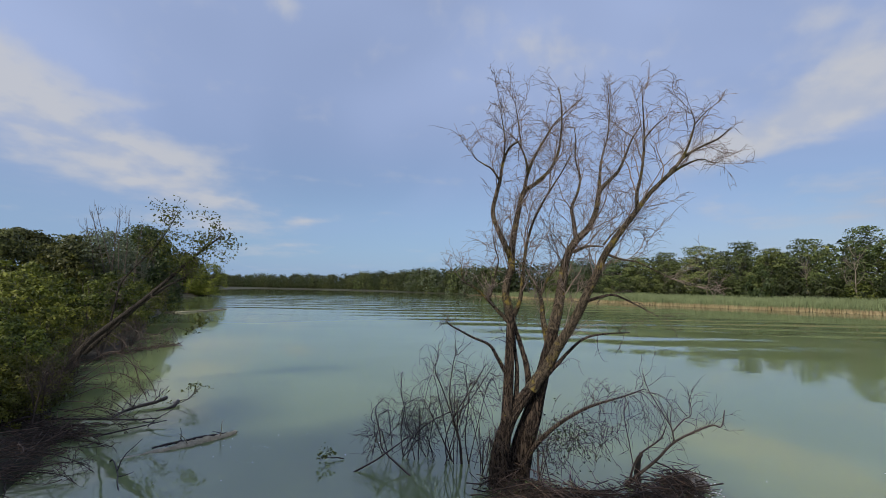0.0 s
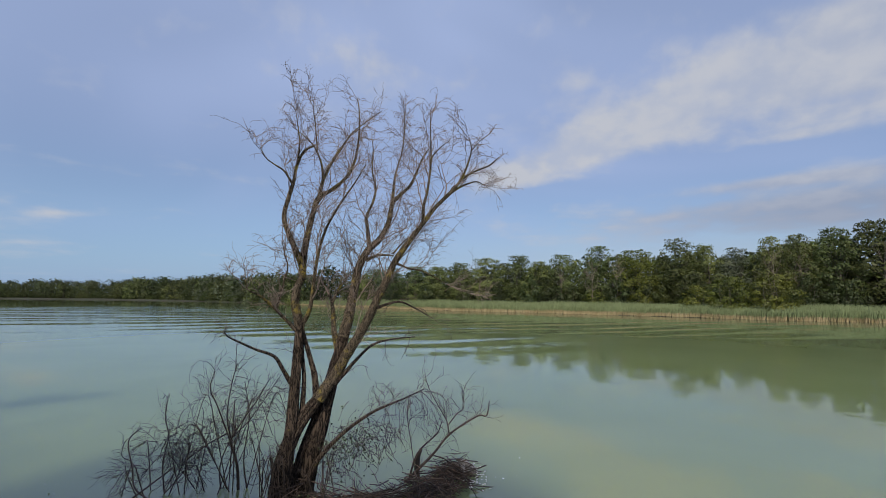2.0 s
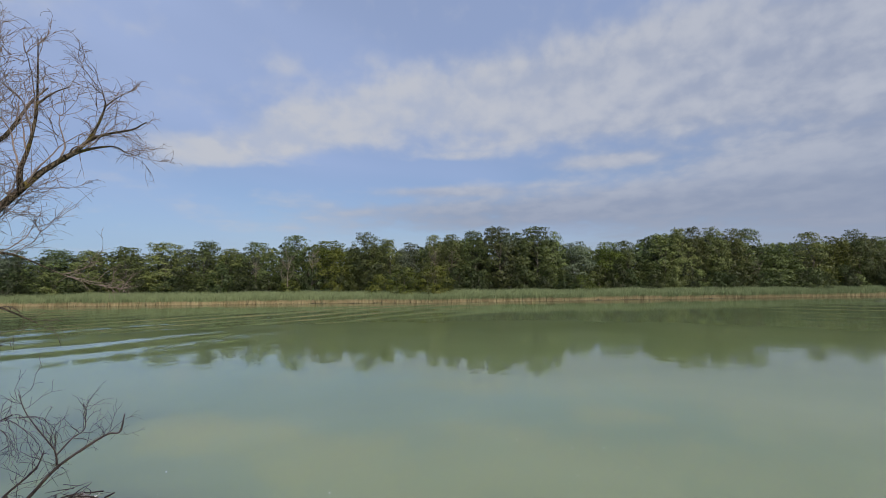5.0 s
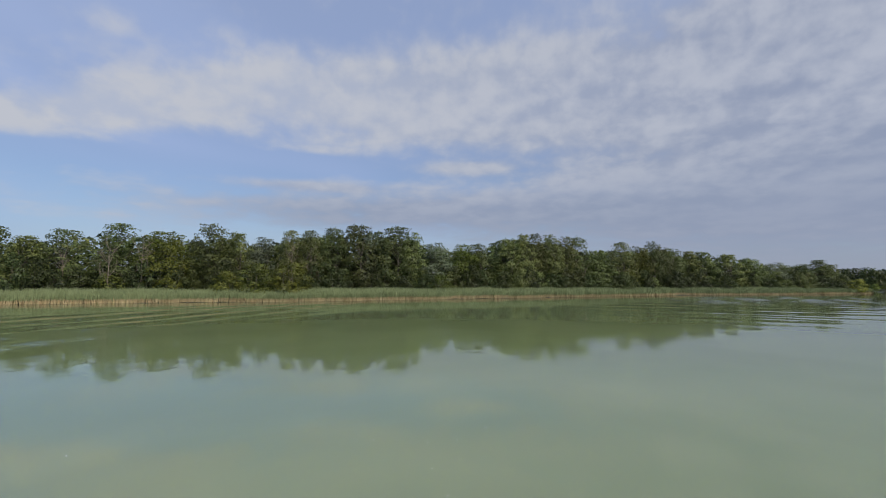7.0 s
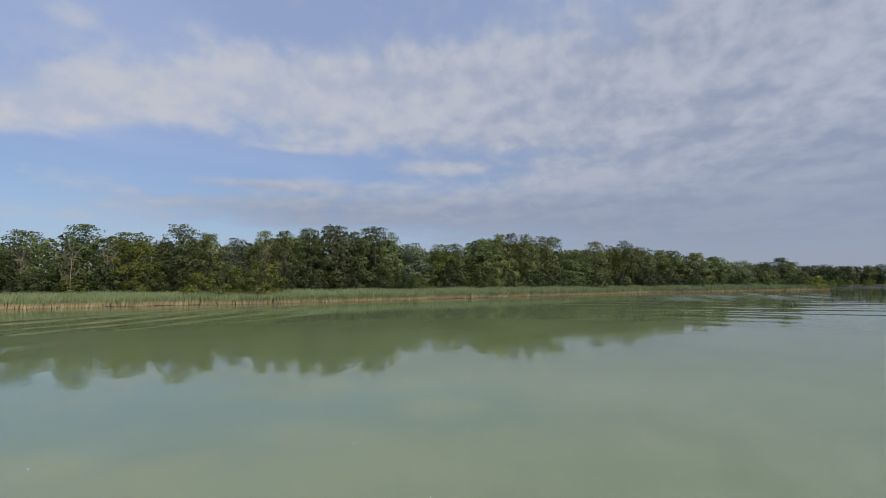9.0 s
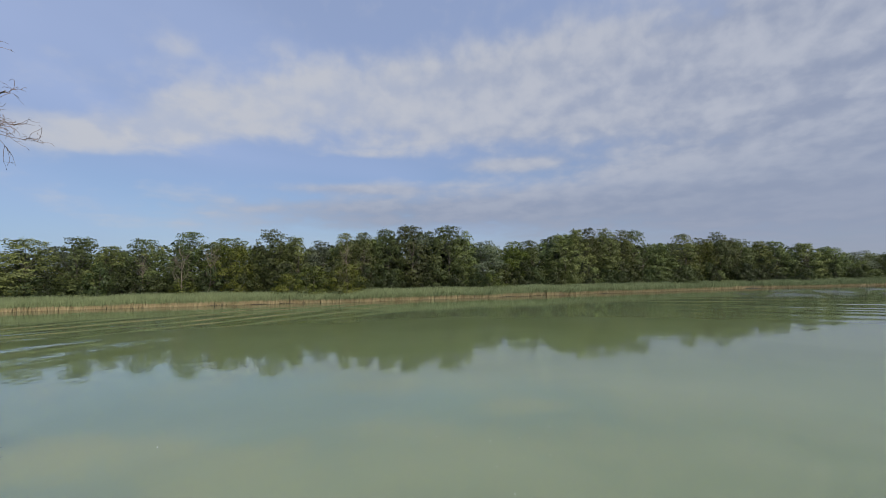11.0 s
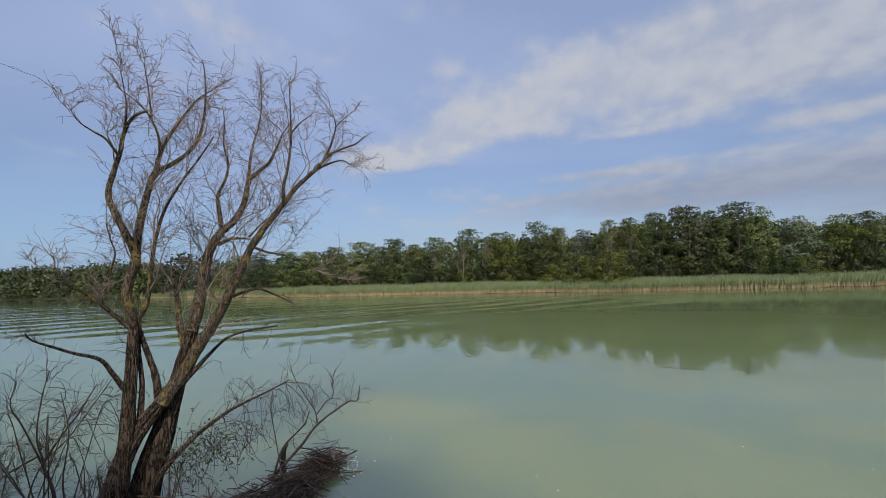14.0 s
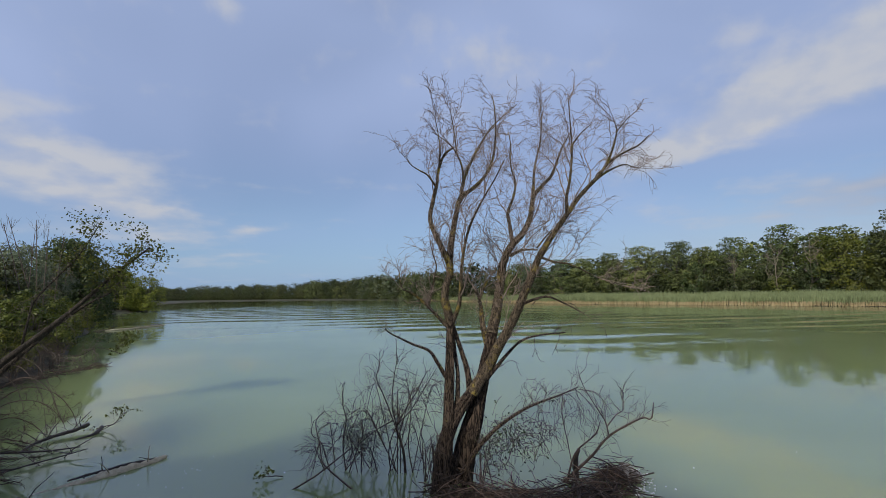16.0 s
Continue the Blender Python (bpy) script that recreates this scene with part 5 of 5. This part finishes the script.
raft = thing("flotsam_raft", "raft of brown driftwood sticks caught round the willow's foot", "driftwood")
stick_heap(raft, [(-1.5, 7.25, 0.4), (-1.1, 7.2, 0.4), (-0.7, 7.2, 0.42), (-0.3, 7.2, 0.42), (0.1, 7.25, 0.42), (0.5, 7.45, 0.4), (0.8, 7.75, 0.38), (1.0, 8.1, 0.36), (1.15, 8.45, 0.3), (-1.0, 6.75, 0.4), (-0.3, 6.75, 0.45), (0.4, 6.95, 0.4)], 260, 73, 0.8, 0.24, 1500)


def sprig(label, x, y, length, count, seed):
    """A broken leafy branch afloat."""
    rng = np.random.default_rng(seed)
    ob = thing("leafy_branch", label, "branch")
    b, leaf, tips = Build(), Build(), []
    line = wander((x, y, 0.02), (rng.normal(), rng.normal(), 0.12), length, rng, 6, 0.2, 0.1)
    tube(b, line, 0.012, 0.005, 5)
    twigs_from(b, line, 0.005, rng, count, length * 0.5, 0.2, 0.08, 0.1, 0.2, 3, 3, tips)
    tips = np.array(tips)
    pos = np.repeat(tips, 3, axis=0) + rng.normal(size=(len(tips) * 3, 3)) * 0.04
    pos[:, 2] = np.abs(pos[:, 2]) + 0.01
    leaves(leaf, pos, unit(rng.normal(size=pos.shape) + (0, 0, 0.6)), 0.075, 0.04, rng)
    part("stem", b, WET_TWIG, ob)
    tagged(part("foliage", leaf, LEAF_BRIGHT, ob, smooth=False), kind="stuff")


sprig("thin leafy twig sticking up by the wet logs", -10.9, 9.3, 0.9, 5, 87)
sprig("small leafy twig floating near the willow", -4.6, 7.5, 0.4, 3, 88)


def make_foam():
    rng = np.random.default_rng(74)
    b = Build()
    spots = [(1.45, 8.75, 0.12, 40), (1.45, 8.45, 0.16, 50), (1.35, 8.0, 0.16, 40), (-6.6, 7.4, 0.7, 22), (-5.2, 8.4, 0.6, 5), (3.6, 8.0, 1.2, 8), (9.0, 4.2, 0.8, 8)]
    for x, y, r, n in spots:
        for _ in range(n):
            px, py = x + rng.normal() * r, y + rng.normal() * r
            s = rng.uniform(0.004, 0.014) if r > 0.3 else rng.uniform(0.006, 0.025)
            a = np.arange(8) * np.pi / 4
            rim = np.column_stack([px + s * np.cos(a) * rng.uniform(0.7, 1.2, 8), py + s * np.sin(a), np.full(8, 0.004)])
            top = np.column_stack([px + 0.5 * s * np.cos(a), py + 0.5 * s * np.sin(a), np.full(8, 0.004 + 0.5 * s)])
            v = np.concatenate([rim, top])
            f = [[i, (i + 1) % 8, 8 + (i + 1) % 8, 8 + i] for i in range(8)] + [[8, 9, 10, 11], [11, 12, 15, 8], [12, 13, 14, 15]]
            b.add(v, f)
    tagged(part("foam", b, FOAM), "small flecks of white foam afloat on the water", "foam", kind="stuff")


make_foam()


def make_tangle():
    """Dead twigs and leaves hanging in a clot under the low limb."""
    rng = np.random.default_rng(111)
    ob = thing("debris_tangle", "dark tangle of dead twigs and leaves caught under the low limb", "debris")
    fine, leaf, ends = Build(), Build(), []
    for x, y, z, r, n in ((-0.75, 7.95, 0.75, 0.22, 56), (-0.4, 8.0, 0.8, 0.27, 80), (-0.1, 8.05, 0.9, 0.22, 46), (-0.9, 7.9, 0.45, 0.16, 36)):
        for _ in range(n):
            p = np.array([x, y, z]) + rng.normal(size=3) * (r, 0.12, r * 0.7)
            line = wander(p, rng.normal(size=3) * (1, 0.6, 0.8) - (0, 0, 0.5), rng.uniform(0.15, 0.5), rng, 5, 0.3, 0, 0.3)
            tube(fine, line, 0.005, 0.002, 3)
            ends.append(line[-1])
            ends.append(line[2])
    pos = np.repeat(np.array(ends), 2, axis=0)[: 320] + rng.normal(size=(320, 3)) * 0.03
    leaves(leaf, pos, unit(rng.normal(size=pos.shape)), 0.06, 0.03, rng)
    tagged(part("twigwork", fine, WET_TWIG, ob), kind="stuff")
    tagged(part("leaf_litter", leaf, LEAF_DARK, ob, "small dark dead leaves", smooth=False), kind="stuff")


make_tangle()


def make_scum():
    """A crumpled cake of dried scum at the end of the raft."""
    rng = np.random.default_rng(112)
    b = Build()
    n, m = 8, 22
    u, a = np.meshgrid(np.linspace(0.02, 1, n), np.arange(m) * 2 * np.pi / m, indexing="ij")
    rad = u * (0.21 + 0.06 * np.sin(3 * a + 1) + 0.04 * np.sin(7 * a))
    z = 0.10 * (1 - u ** 1.5) * (1 + 0.5 * np.sin(4 * a + 5 * u)) + rng.normal(0, 0.01, u.shape)
    z[-1] = -0.01
    v = np.stack([1.33 + rad * np.cos(a) * 0.9, 8.6 + rad * np.sin(a) * 1.3, 1.1 * z + 0.06], -1)
    i, j = np.meshgrid(np.arange(n - 1), np.arange(m), indexing="ij")
    k = (j + 1) % m
    b.add(v.reshape(-1, 3), np.stack([i * m + j, (i + 1) * m + j, (i + 1) * m + k, i * m + k], -1).reshape(-1, 4))
    tagged(part("scum_cake", b, SCUM), "pale grey crumpled scum at the end of the flotsam raft", "scum")


make_scum()
